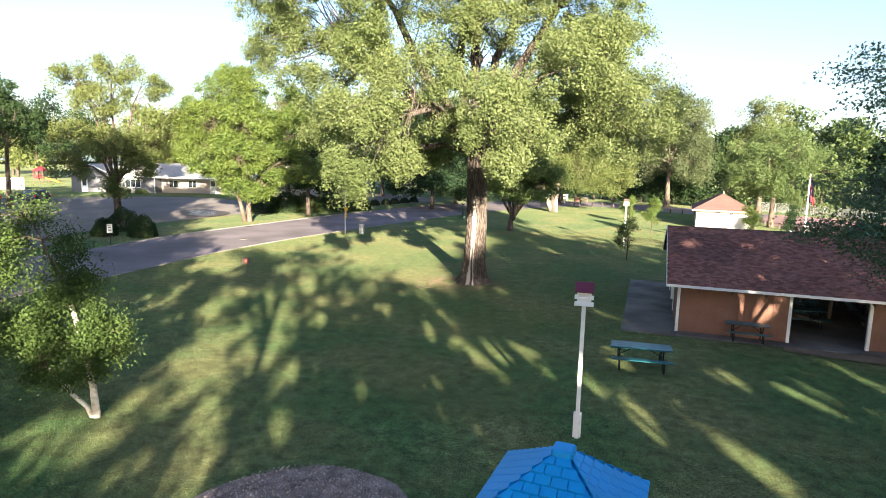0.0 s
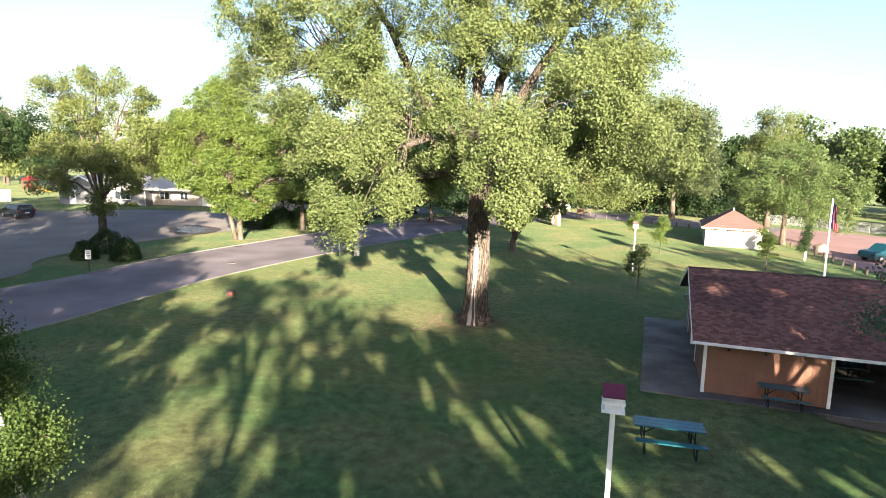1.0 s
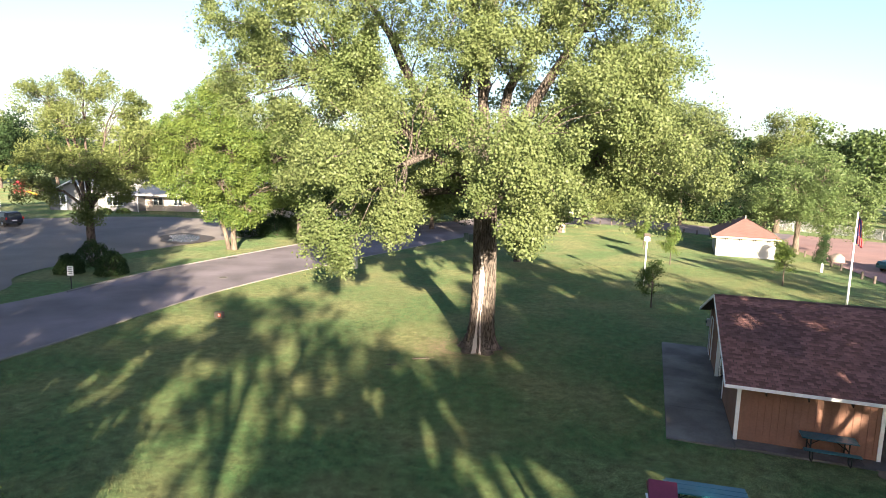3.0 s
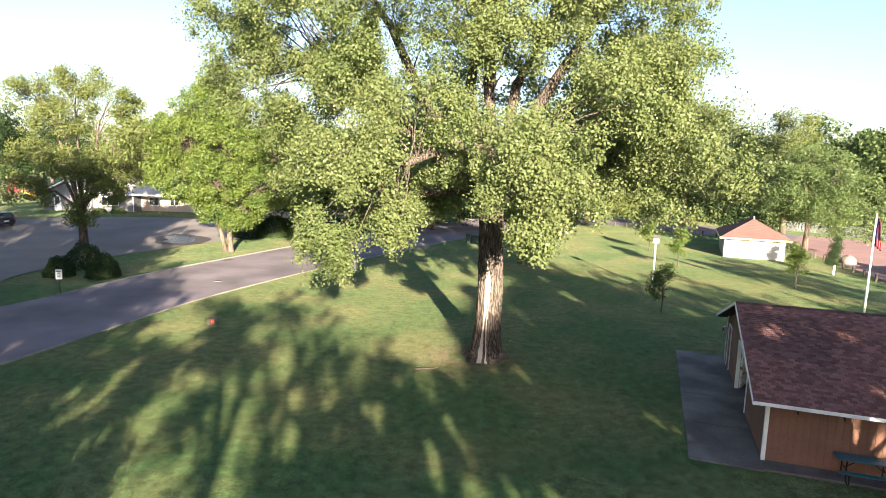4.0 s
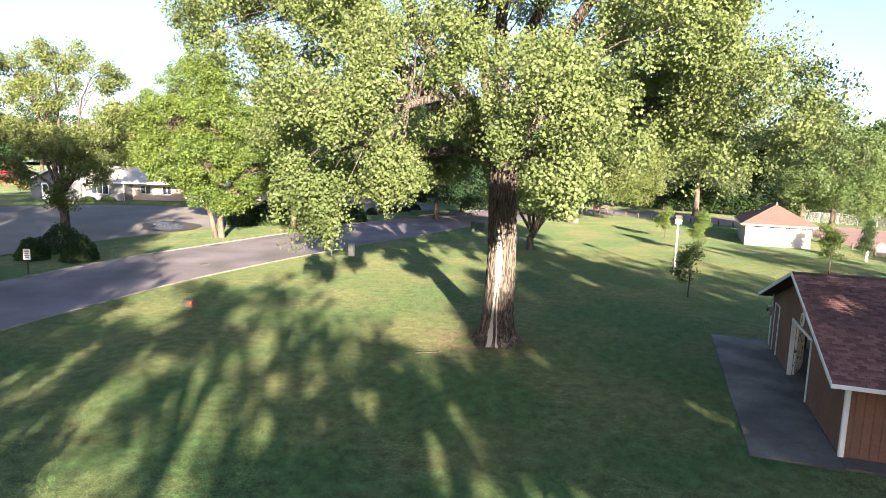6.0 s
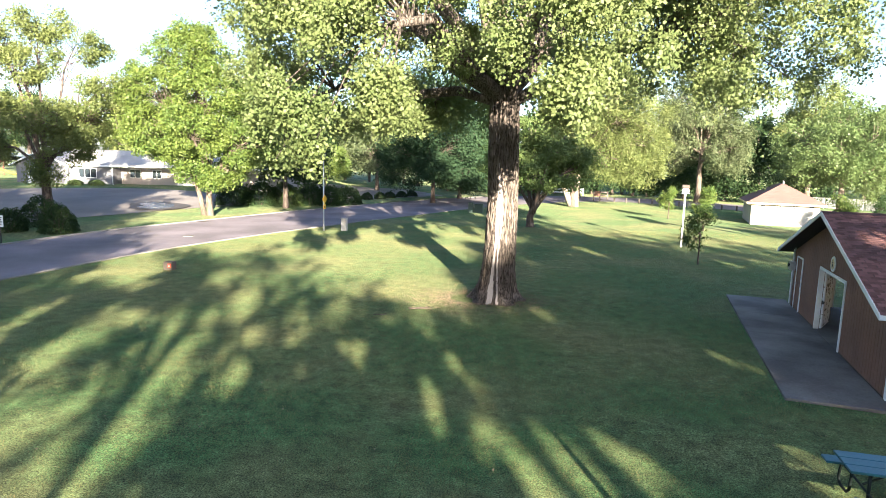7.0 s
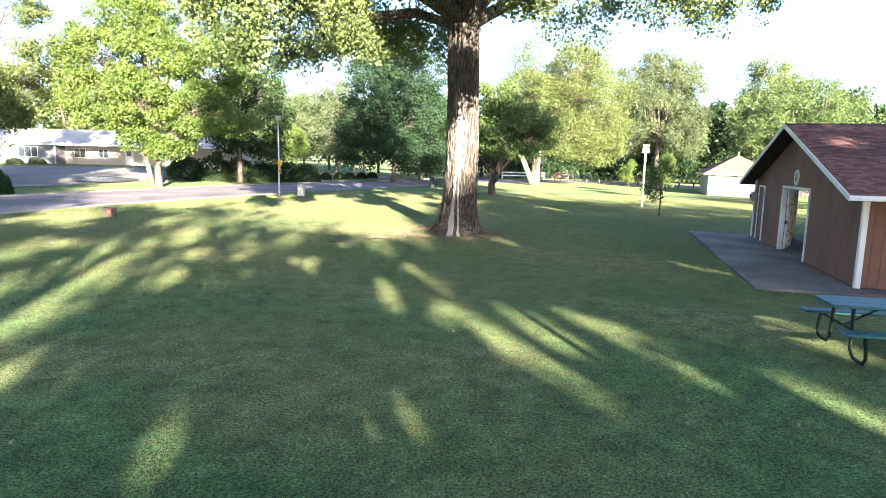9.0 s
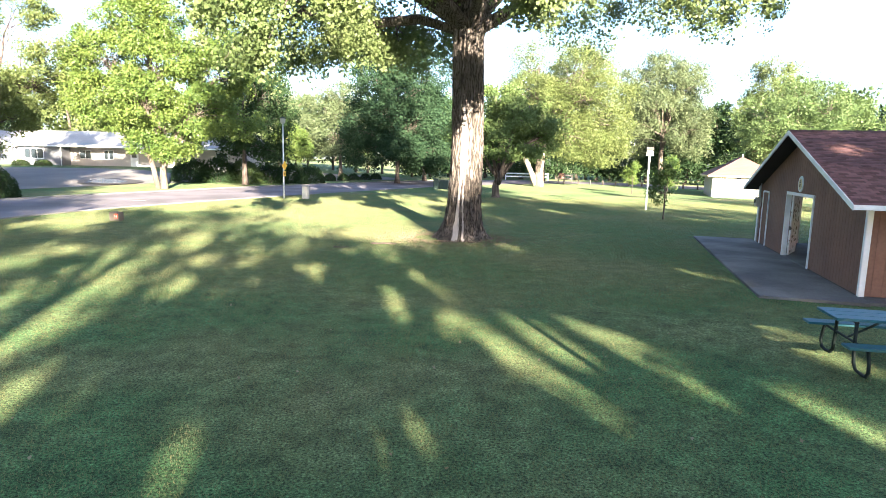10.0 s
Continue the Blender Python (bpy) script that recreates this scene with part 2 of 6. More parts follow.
BARK_WHITE = bark("birch_bark", (0.72, 0.68, 0.62), (0.42, 0.37, 0.33), 5.0, 1.6, 0.3)
LEAF_COTTON = foliage("cottonwood_leaf", (0.102, 0.153, 0.048), (0.178, 0.215, 0.082), 0.5, 0.5, 0.3)
LEAF_BRIGHT = foliage("bright_leaf", (0.036, 0.092, 0.02), (0.138, 0.182, 0.036), 0.38, 0.5, 0.35)
LEAF_YELLOW = foliage("yellow_green_leaf", (0.07, 0.108, 0.028), (0.15, 0.175, 0.055), 0.38, 0.55, 0.3)
LEAF_DARK = foliage("dark_leaf", (0.016, 0.036, 0.014), (0.036, 0.062, 0.022), 0.2, 0.65, 0.12)
LEAF_MID = foliage("mid_leaf", (0.034, 0.066, 0.018), (0.076, 0.11, 0.032), 0.28, 0.5, 0.35)
# dark blue-green with the cottonwood's shade put into the colour
LEAF_SHADED = foliage("shaded_leaf", (0.014, 0.034, 0.018), (0.034, 0.06, 0.028), 0.15, 0.7, 0.08)
BARK_TAN = bark("tan_bark", (0.34, 0.29, 0.235), (0.2, 0.165, 0.13), 6.0, 0.3, 0.5)
LEAF_LOCUST = foliage("locust_leaf", (0.045, 0.095, 0.05), (0.09, 0.15, 0.085), 0.4, 0.6, 0.2)
LEAF_CRAB = foliage("crab_leaf", (0.056, 0.098, 0.03), (0.12, 0.162, 0.05), 0.22, 0.6, 0.15)
LEAF_LIGHT = foliage("light_leaf", (0.055, 0.1, 0.03), (0.12, 0.165, 0.055), 0.36, 0.5, 0.3)
LEAF_PALE = foliage("pale_leaf", (0.056, 0.086, 0.036), (0.118, 0.142, 0.066), 0.34, 0.55, 0.3)
LEAF_BIRCH = foliage("birch_leaf", (0.033, 0.071, 0.017), (0.075, 0.115, 0.029), 0.32, 0.6, 0.2)

# ---- building helpers ----
def part(name, bm, mat, parent=None, label="", smooth=False):
    """Links a bmesh as one mesh object, under a thing or a part."""
    me = bpy.data.meshes.new(name)
    bm.to_mesh(me)
    bm.free()
    for m in (mat if isinstance(mat, (list, tuple)) else [mat]):
        me.materials.append(m)
    if smooth:
        me.polygons.foreach_set("use_smooth", [True] * len(me.polygons))
    ob = new(name, me)
    if parent is not None:
        ob.parent = parent
    if label:
        ob["label"] = label
    return ob


def part_mesh(name, me, mat, parent=None, label=""):
    if mat is not None and not me.materials:
        for m in (mat if isinstance(mat, (list, tuple)) else [mat]):
            me.materials.append(m)
    ob = new(name, me)
    if parent is not None:
        ob.parent = parent
    if label:
        ob["label"] = label
    return ob


def thing(name, m, label, category, group="", kind=""):
    """An empty at the base of a thing, to hold its parts."""
    ob = new(name)
    ob.empty_display_size = 0.2
    ob.matrix_basis = m
    return tagged(ob, label, category, group, kind)


def place(x, y, turn=0.0, z=None):
    return pose(x, y, height(x, y) if z is None else z, 0, 0, turn)


def box(bm, lo, hi, bevel=0.0, m=None):
    """An axis-aligned block from corner to corner, its edges eased."""
    c = [(a + b) / 2 for a, b in zip(lo, hi)]
    s = [abs(b - a) for a, b in zip(lo, hi)]
    mat = Matrix.Translation(c) @ Matrix.Diagonal((*s, 1))
    if m is not None:
        mat = m @ mat
    made = bmesh.ops.create_cube(bm, size=1.0, matrix=mat)
    if bevel:
        edges = list({e for v in made["verts"] for e in v.link_edges})
        bmesh.ops.bevel(bm, geom=edges, offset=bevel, segments=1, affect="EDGES")
    return bm


def tube(bm, points, radii, sides=8, caps=True):
    """A tapered tube along a line of points."""
    pts = [Vector(p) for p in points]
    rings = []
    side = None
    for i, p in enumerate(pts):
        way = (pts[min(i + 1, len(pts) - 1)] - pts[max(i - 1, 0)]).normalized()
        if side is None:
            side = way.orthogonal().normalized()
        side = (side - way * side.dot(way)).normalized()
        other = way.cross(side)
        rings.append([bm.verts.new(p + radii[i] * (math.cos(a) * side + math.sin(a) * other))
                      for a in (2 * math.pi * k / sides for k in range(sides))])
    for a, b in zip(rings, rings[1:]):
        for k in range(sides):
            bm.faces.new((a[k], a[(k + 1) % sides], b[(k + 1) % sides], b[k]))
    if caps:
        bm.faces.new(list(reversed(rings[0])))
        bm.faces.new(rings[-1])
    return bm


def prism(bm, outline, axis_from, axis_to):
    """A solid with a polygon in its x-z plane, drawn out along y."""
    a = [bm.verts.new((x, axis_from, z)) for x, z in outline]
    b = [bm.verts.new((x, axis_to, z)) for x, z in outline]
    bm.faces.new(a)
    bm.faces.new(list(reversed(b)))
    k = len(outline)
    for i in range(k):
        bm.faces.new((a[i], b[i], b[(i + 1) % k], a[(i + 1) % k]))
    bmesh.ops.recalc_face_normals(bm, faces=bm.faces)
    return bm


def B():
    return bmesh.new()


def smooth_step(a, b, x):
    t = np.clip((x - a) / (b - a), 0, 1)
    return t * t * (3 - 2 * t)


def height(x, y):
    """The lie of the land: flat, rising towards the house beyond the car park."""
    return float(1.3 * smooth_step(58, 85, y) * smooth_step(-14, -34, x))


def mesh_from(name, verts, faces, smooth=False):
    """A mesh from numpy arrays; all faces have the same number of corners."""
    verts, faces = np.asarray(verts, np.float32), np.asarray(faces, np.int32)
    me = bpy.data.meshes.new(name)
    k = faces.shape[1]
    me.vertices.add(len(verts))
    me.vertices.foreach_set("co", verts.ravel())
    me.loops.add(faces.size)
    me.loops.foreach_set("vertex_index", faces.ravel())
    me.polygons.add(len(faces))
    me.polygons.foreach_set("loop_start", np.arange(len(faces), dtype=np.int32) * k)
    if smooth:
        me.polygons.foreach_set("use_smooth", np.ones(len(faces), bool))
    me.update(calc_edges=True)
    return me


def unit(v):
    return v / np.maximum(np.linalg.norm(v, axis=-1, keepdims=True), 1e-6)


def leaves(name, places, size, rng, up=0.5, droop=0.3, wide=0.42, plain=False, face=None):
    """Small folded leaves, one at each place, facing outward and up by chance."""
    n = len(places)
    way = unit(rng.normal(size=(n, 3)) + np.array([0, 0, -droop]))
    normal = unit(rng.normal(size=(n, 3)) * (1.0 if face is None else 0.36) + np.array([0, 0, up]) + (0.0 if face is None else face))
    side = unit(np.cross(way, normal))
    normal = np.cross(side, way)
    s = (size * rng.uniform(0.65, 1.25, n))[:, None]
    if plain:
        v = np.empty((n, 3, 3), np.float32)
        v[:, 0] = places + way * s * 0.6
        v[:, 1] = places - way * s * 0.4 - side * s * wide
        v[:, 2] = places - way * s * 0.4 + side * s * wide
        return mesh_from(name, v.reshape(-1, 3), np.arange(n * 3).reshape(n, 3))
    fold = 0.16
    v = np.empty((n, 4, 3), np.float32)
    v[:, 0] = places - way * s * 0.5
    v[:, 1] = places - way * s * 0.1 - side * s * wide + normal * s * fold
    v[:, 2] = places + way * s * 0.5
    v[:, 3] = places - way * s * 0.1 + side * s * wide + normal * s * fold
    return mesh_from(name, v.reshape(-1, 3), np.arange(n * 4).reshape(n, 4))


def clump_centres(lobes, rng, spacing_gap=0.0, gap_scale=0.45, core=0.5):
    """Centres of leaf clumps, mostly in the outer half of each lobe, thinned by a noise so that gaps stay."""
    out, owner = [], []
    for k, (c, r, n) in enumerate(lobes):
        d = unit(rng.normal(size=(n, 3)))
        q = core + (1 - core) * rng.random(n) ** 0.6
        p = np.array(c) + d * q[:, None] * np.array(r)
        for point in p:
            if spacing_gap and noise.noise(Vector(point) * gap_scale) < spacing_gap - 0.5:
                continue
            out.append(point)
            owner.append(k)
    return np.array(out), owner


def tree(name, base, turn, stem, lobes, leaf_mat, bark_mat, label, category="tree", seed=1, leaf=0.13, per_clump=60, clump=0.75,
         gap=0.3, twigs=0.35, limb_r=0.16, group="", flat=0.8, stem_sides=12, lean=(0, 0), droop=0.3, forks=None, gap_scale=0.45, thinned=None, face=0.9):
    """A tree: stem is (radius at the foot, fork height, radius at the fork); lobes are crown masses (centre, radii, number of clumps)
    relative to the foot. Limbs run from the fork to the lobes, branches from the limbs to the clumps."""
    rng = np.random.default_rng(seed)
    t = thing(name, place(base[0], base[1], turn), label, category, group)
    r0, fork, r1 = stem
    bm = B()
    wob = rng.normal(0, 0.04 * r0 / 0.2, (6, 2))
    pts, rad = [], []
    for i in range(6):
        f = i / 5
        pts.append((lean[0] * f + wob[i][0] * f, lean[1] * f + wob[i][1] * f, -0.15 + (fork + 0.15) * f))
        rad.append((r0 + (r1 - r0) * f) * (1.35 if i == 0 else 1))
    tube(bm, pts, rad, stem_sides)
    top = np.array(pts[-1])
    starts = [np.array(p) for p in (forks or [top])]
    centres, owner = clump_centres(lobes, rng, gap, gap_scale)
    mids = []
    for k, (c, r, n) in enumerate(lobes):
        c = np.array(c)
        st = min(starts, key=lambda q: np.linalg.norm(q - c)) if forks else top - np.array([0, 0, rng.uniform(0, 0.25) * fork])
        mid = st * 0.5 + c * 0.5 + np.array([0, 0, 0.12 * np.linalg.norm(c - st)]) + rng.normal(0, 0.15, 3)
        rr = limb_r * (0.8 + 0.4 * rng.random())
        line = [st, st * 0.75 + mid * 0.25 + rng.normal(0, 0.1, 3), mid, (mid + c) / 2 + rng.normal(0, 0.15, 3), c]
        tube(bm, line, [rr, rr * 0.85, rr * 0.65, rr * 0.45, rr * 0.25], 7)
        mids.append((mid, c, rr))
    for p, k in zip(centres, owner):
        if rng.random() > twigs:
            continue
        mid, c, rr = mids[k]
        f = rng.random()
        st = mid * (1 - f) + c * f
        m2 = (st + p) / 2 + np.array([0, 0, 0.1 * np.linalg.norm(p - st)])
        r = max(0.012, rr * 0.22)
        tube(bm, [st, m2, p], [r, r * 0.7, r * 0.3], 4, caps=False)
    part("trunk", bm, bark_mat, t, smooth=True)
    n = len(centres)
    size = clump * rng.uniform(0.6, 1.3, n)
    off = unit(rng.normal(size=(n, per_clump, 3))) * 0.95 * rng.random((n, per_clump, 1)) ** 0.42
    off[..., 2] *= flat
    off[..., 2] -= droop * 0.5 * (off[..., 0] ** 2 + off[..., 1] ** 2)
    pts = (centres[:, None, :] + off * size[:, None, None]).reshape(-1, 3)
    keep = rng.random(len(pts)) < 0.93
    outward = off.reshape(-1, 3)[keep] * face if face else None
    pts = pts[keep]
    if thinned is not None:
        keep = thinned(pts + np.array([base[0], base[1], 0.0]), rng)
        pts, outward = pts[keep], (outward[keep] if face else None)
    part_mesh("crown", leaves("crown", pts, leaf, rng, droop=droop, wide=0.46, plain=True, face=outward), leaf_mat, t)
    return t


def auto_lobes(rng, height_, radius, base_z, count, clumps, top_narrow=0.6):
    """Crown masses spread over an egg-shaped crown."""
    lobes = []
    mid = (height_ + base_z) / 2
    for i in range(count):
        f = (i + 0.5) / count
        z = base_z + (height_ - base_z) * (0.12 + 0.76 * f)
        w = radius * (1 - (1 - top_narrow) * max(0, (z - mid) / (height_ - mid))) * 0.62
        a = i * 2.4 + rng.uniform(-0.4, 0.4)
        k = 0.25 if i == count - 1 else 1.0
        r = radius * rng.uniform(0.38, 0.55)
        lobes.append(((math.cos(a) * w * k, math.sin(a) * w * k, z), (r, r, r * rng.uniform(0.6, 0.85)), clumps))
    return lobes


def simple_tree(name, x, y, h, radius, base_z, leaf_mat, bark_mat, label, seed, count=9, clumps=30, per_clump=45, leaf=0.2,
                clump=1.0, r0=0.25, gap=0.3, thick=1.6, shift=0.0, **more):
    rng = np.random.default_rng(seed + 1000)
    lobes = [((c[0] + shift, c[1], c[2]), r, n) for c, r, n in auto_lobes(rng, h, radius, base_z, count, clumps)]
    return tree(name, (x, y), 0.0, (r0, base_z + 0.25 * (h - base_z), r0 * 0.55), lobes,
                leaf_mat, bark_mat, label, seed=seed, leaf=leaf * 0.85, per_clump=int(per_clump * thick * 1.3), clump=clump, gap=gap, limb_r=r0 * 0.4, **more)

# ---- ground, roads, kerbs ----
def strip(name, left, right, lift, mat, label, category, across=28):
    """A surface between two edge lines that have the same number of points, laid on the land."""
    bm = B()
    lv, rv = [], []
    for (x, y), (u, v) in zip(left, right):
        lv.append([bm.verts.new((x + (u - x) * f, y + (v - y) * f, height(x + (u - x) * f, y + (v - y) * f) + lift)) for f in np.linspace(0, 1, across + 1)])
    for a, b in zip(lv, lv[1:]):
        for k in range(across):
            bm.faces.new((a[k], a[k + 1], b[k + 1], b[k]))
    bmesh.ops.recalc_face_normals(bm, faces=bm.faces)
    for f in bm.faces:
        if f.normal.z < 0:
            f.normal_flip()
    ob = part(name, bm, mat)
    return tagged(ob, label, category, kind="structure")


def resample(line, step):
    """Points at even steps along a smoothed line."""
    p = np.array(line, float)
    for _ in range(3):
        q = np.empty((2 * len(p) - 2, 2))
        q[0::2] = 0.75 * p[:-1] + 0.25 * p[1:]
        q[1::2] = 0.25 * p[:-1] + 0.75 * p[1:]
        p = np.vstack([p[:1], q, p[-1:]])
    d = np.r_[0, np.cumsum(np.linalg.norm(np.diff(p, axis=0), axis=1))]
    n = max(2, int(round(d[-1] / step)) + 1)
    s = np.linspace(0, d[-1], n)
    return np.c_[np.interp(s, d, p[:, 0]), np.interp(s, d, p[:, 1])]


def evenly(line, n):
    p = resample(line, 0.5)
    d = np.r_[0, np.cumsum(np.linalg.norm(np.diff(p, axis=0), axis=1))]
    s = np.linspace(0, d[-1], n)
    return np.c_[np.interp(s, d, p[:, 0]), np.interp(s, d, p[:, 1])]


def kerb_run(name, line, label, width=0.13, up=0.09, length=3.0):
    """A concrete kerb cast in lengths with joints between them."""
    t = tagged(new(name), label, "kerb", kind="structure")
    p = resample(line, length)
    for a, b in zip(p, p[1:]):
        d = (b - a) / np.linalg.norm(b - a)
        q = Vector((-d[1], d[0], 0)) * width / 2
        a3 = Vector((a[0], a[1], height(*a))) + Vector((d[0], d[1], 0)) * 0.006
        b3 = Vector((b[0], b[1], height(*b))) - Vector((d[0], d[1], 0)) * 0.006
        bm = B()
        ring = []
        for e in (a3, b3):
            ring.append([bm.verts.new(e + w) for w in (-q + Vector((0, 0, -0.1)), -q * 0.95 + Vector((0, 0, up - 0.02)), -q * 0.75 + Vector((0, 0, up)),
                                                      q * 0.75 + Vector((0, 0, up)), q * 0.95 + Vector((0, 0, up - 0.02)), q + Vector((0, 0, -0.1)))])
        for k in range(5):
            bm.faces.new((ring[0][k], ring[1][k], ring[1][k + 1], ring[0][k + 1]))
        bm.faces.new(ring[0])
        bm.faces.new(list(reversed(ring[1])))
        bmesh.ops.recalc_face_normals(bm, faces=bm.faces)
        part("kerb_stone", bm, KERB, t)
    return t


# one sheet of land, fine near the lawn and coarse towards the horizon
def axis(lo, hi, fine_lo, fine_hi, step):
    a = list(np.arange(fine_lo, fine_hi + step / 2, step))
    x, s = fine_hi, step
    while x < hi:
        s *= 1.5
        x += s
        a.append(x)
    x, s = fine_lo, step
    while x > lo:
        s *= 1.5
        x -= s
        a.insert(0, x)
    return np.array(a)


gx, gy = axis(-1800, 1800, -70, 70, 1.0), axis(-1500, 2500, -30, 130, 1.0)
X, Y = np.meshgrid(gx, gy)
Z = np.vectorize(height)(X, Y)
for i in range(Z.shape[0]):
    for j in range(Z.shape[1]):
        if abs(X[i, j]) < 60 and -20 < Y[i, j] < 60:
            Z[i, j] += 0.03 * noise.noise(Vector((X[i, j] * 0.25, Y[i, j] * 0.25, 3.0))) - 0.03
idx = np.arange(X.size).reshape(X.shape)
quads = np.stack([idx[:-1, :-1], idx[:-1, 1:], idx[1:, 1:], idx[1:, :-1]], -1).reshape(-1, 4)
ground = part_mesh("ground", mesh_from("ground", np.stack([X, Y, Z], -1).reshape(-1, 3), quads, True), GRASS)
tagged(ground, "mown green lawn with dry yellowish patches", "lawn", kind="structure")

NEAR_EDGE = [(-26, 8), (-23.6, 18), (-21, 26), (-19.2, 32), (-17.6, 40), (-16.3, 44.5), (-12.7, 53), (-9.3, 60), (-6.2, 65.5), (-1, 75.5), (6, 86), (14, 95), (21, 98.5), (27, 93.5), (33, 86.5), (38, 79)]
FAR_EDGE = [(-38, 8), (-34, 20), (-30, 32), (-25.8, 42), (-24.6, 49), (-21.2, 57.5), (-18.5, 64), (-15, 72), (-11, 80.5), (-5, 91), (2, 101), (12, 108.5), (23, 109.5), (31, 105), (38, 98), (46, 90)]
strip("road", evenly(NEAR_EDGE, 90), evenly(FAR_EDGE, 90), 0.012, ASPHALT, "worn purplish-grey asphalt park road", "road")
strip("car_park", evenly([(38, 79), (36.5, 66), (34.3, 54), (33.5, 40)], 24), evenly([(46, 90), (54, 84), (62, 70), (64, 40)], 24), 0.016, RED_ASPHALT, "reddish asphalt car park", "car park")
strip("parking_lot", evenly([(-30.5, 34), (-29.5, 42.6), (-33.2, 46), (-32, 55), (-29.5, 61), (-25.5, 67), (-22, 72)], 40),
      evenly([(-95, 40), (-80, 58), (-62, 71), (-52, 75.5), (-44, 78.5), (-36, 79.5), (-28, 77)], 40), 0.02, LOT, "worn grey-brown asphalt parking lot", "parking lot")
strip("far_lot", evenly([(-16.5, 83), (-12, 90), (-4, 101)], 12), evenly([(-34, 108), (-24, 116), (-12, 120)], 12), 0.02, LOT, "pale sunlit asphalt lot", "parking lot")
kerb_run("kerb", [(x + 0.02, y) for x, y in NEAR_EDGE[1:10]], "low weathered concrete kerb along the lawn", 0.1, 0.035)
kerb_run("kerb", FAR_EDGE[3:11], "weathered concrete kerb along the far side of the road")

# wet hollow with a puddle in the lot
def blob(name, x, y, rx, ry, turn, lift, mat, label, category, seed, rough=0.25, n=40):
    bm = B()
    c, s = math.cos(radians(turn)), math.sin(radians(turn))
    ring = []
    for k in range(n):
        a = 2 * math.pi * k / n
        q = 1 + rough * noise.noise(Vector((math.cos(a) * 1.6 + seed, math.sin(a) * 1.6, seed * 3.7)))
        u, v = rx * q * math.cos(a), ry * q * math.sin(a)
        px, py = x + c * u - s * v, y + s * u + c * v
        ring.append(bm.verts.new((px, py, height(px, py) + lift)))
    mid = bm.verts.new((x, y, height(x, y) + lift))
    for k in range(n):
        bm.faces.new((ring[k], ring[(k + 1) % n], mid))
    return tagged(part(name, bm, mat), label, category, kind="structure")


blob("wet_patch", -29.4, 66.0, 3.3, 2.5, 115, 0.1, WET, "dark damp asphalt round a puddle", "wet asphalt", 2)
blob("puddle", -29.4, 66.0, 2.2, 1.7, 115, 0.115, PUDDLE, "shallow puddle that reflects the bright sky", "puddle", 5, 0.5)
blob("mulch_bed", -2.5, 9.4, 2.4, 2.85, 0, 0.012, MULCH, "brown wood-chip bed under the play equipment", "mulch", 8, 0.15)
blob("lake", -330, 420, 255, 240, 10, 1.6, WATER, "pale lake beyond the park", "water", 4, 0.3, 60)


# road furniture: an iron manhole cover, a kerb drain, tar-sealed cracks
IRON = material("cast_iron", (0.05, 0.042, 0.04), 0.6, 0.2, 3.0, 30.0, 0.3, 60.0)
TAR = material("crack_tar", (0.028, 0.025, 0.026), 0.5, 0.2, 2.0, 20.0, 0.2, 60.0)
manhole = thing("manhole_cover", pose(-18.0, 48.2, 0.014), "round cast-iron manhole cover set in the road", "manhole cover")
mb = B()
bmesh.ops.create_cone(mb, cap_ends=True, segments=28, radius1=0.36, radius2=0.36, depth=0.016, matrix=Matrix.Translation((0, 0, 0.004)))
part("rim", mb, KERB, manhole)
mb = B()
bmesh.ops.create_cone(mb, cap_ends=True, segments=28, radius1=0.3, radius2=0.29, depth=0.02, matrix=Matrix.Translation((0, 0, 0.006)))
for k in range(-2, 3):
    box(mb, (-0.22, k * 0.09 - 0.012, 0.014), (0.22, k * 0.09 + 0.012, 0.02))
part("lid", mb, IRON, manhole)
drain = thing("storm_drain", pose(-20.9, 56.9, 0.014, 0, 0, 62), "iron storm drain grate at the kerb", "drain")
mb = B()
box(mb, (-0.5, -0.3, -0.01), (0.5, -0.24, 0.015))
box(mb, (-0.5, 0.24, -0.01), (0.5, 0.3, 0.015))
part("frame", mb, IRON, drain)
for k in range(9):
    part("bar", box(B(), (-0.46 + k * 0.11, -0.24, -0.01), (-0.42 + k * 0.11, 0.24, 0.012)), IRON, drain)


def crack(points, seed, width=0.05):
    rng = np.random.default_rng(seed)
    p = resample(points, 0.35)
    p = p + np.cumsum(rng.normal(0, 0.035, p.shape), axis=0) * 0.5
    bm = B()
    pairs = []
    for i, q in enumerate(p):
        d = p[min(i + 1, len(p) - 1)] - p[max(i - 1, 0)]
        d = d / np.linalg.norm(d)
        w = width * rng.uniform(0.4, 1.0) / 2
        pairs.append([bm.verts.new((q[0] - s * d[1] * w, q[1] + s * d[0] * w, height(*q) + 0.017)) for s in (-1, 1)])
    for a, b in zip(pairs, pairs[1:]):
        bm.faces.new((a[0], b[0], b[1], a[1]))
    bmesh.ops.recalc_face_normals(bm, faces=bm.faces)
    tagged(part("tar_seal", bm, TAR), "dark tar seal along a crack in the road", "road seal", kind="structure")


crack([(-19.2, 50.6), (-17.4, 48.9), (-15.5, 46.2)], 1)
crack([(-22.5, 53.5), (-19.5, 54.6), (-13.4, 52.4)], 2, 0.06)
crack([(-17.0, 62.5), (-14.0, 61.8), (-9.4, 60.6)], 3, 0.07)
crack([(-24.5, 44.0), (-20.5, 43.4), (-17.2, 42.6)], 4, 0.06)

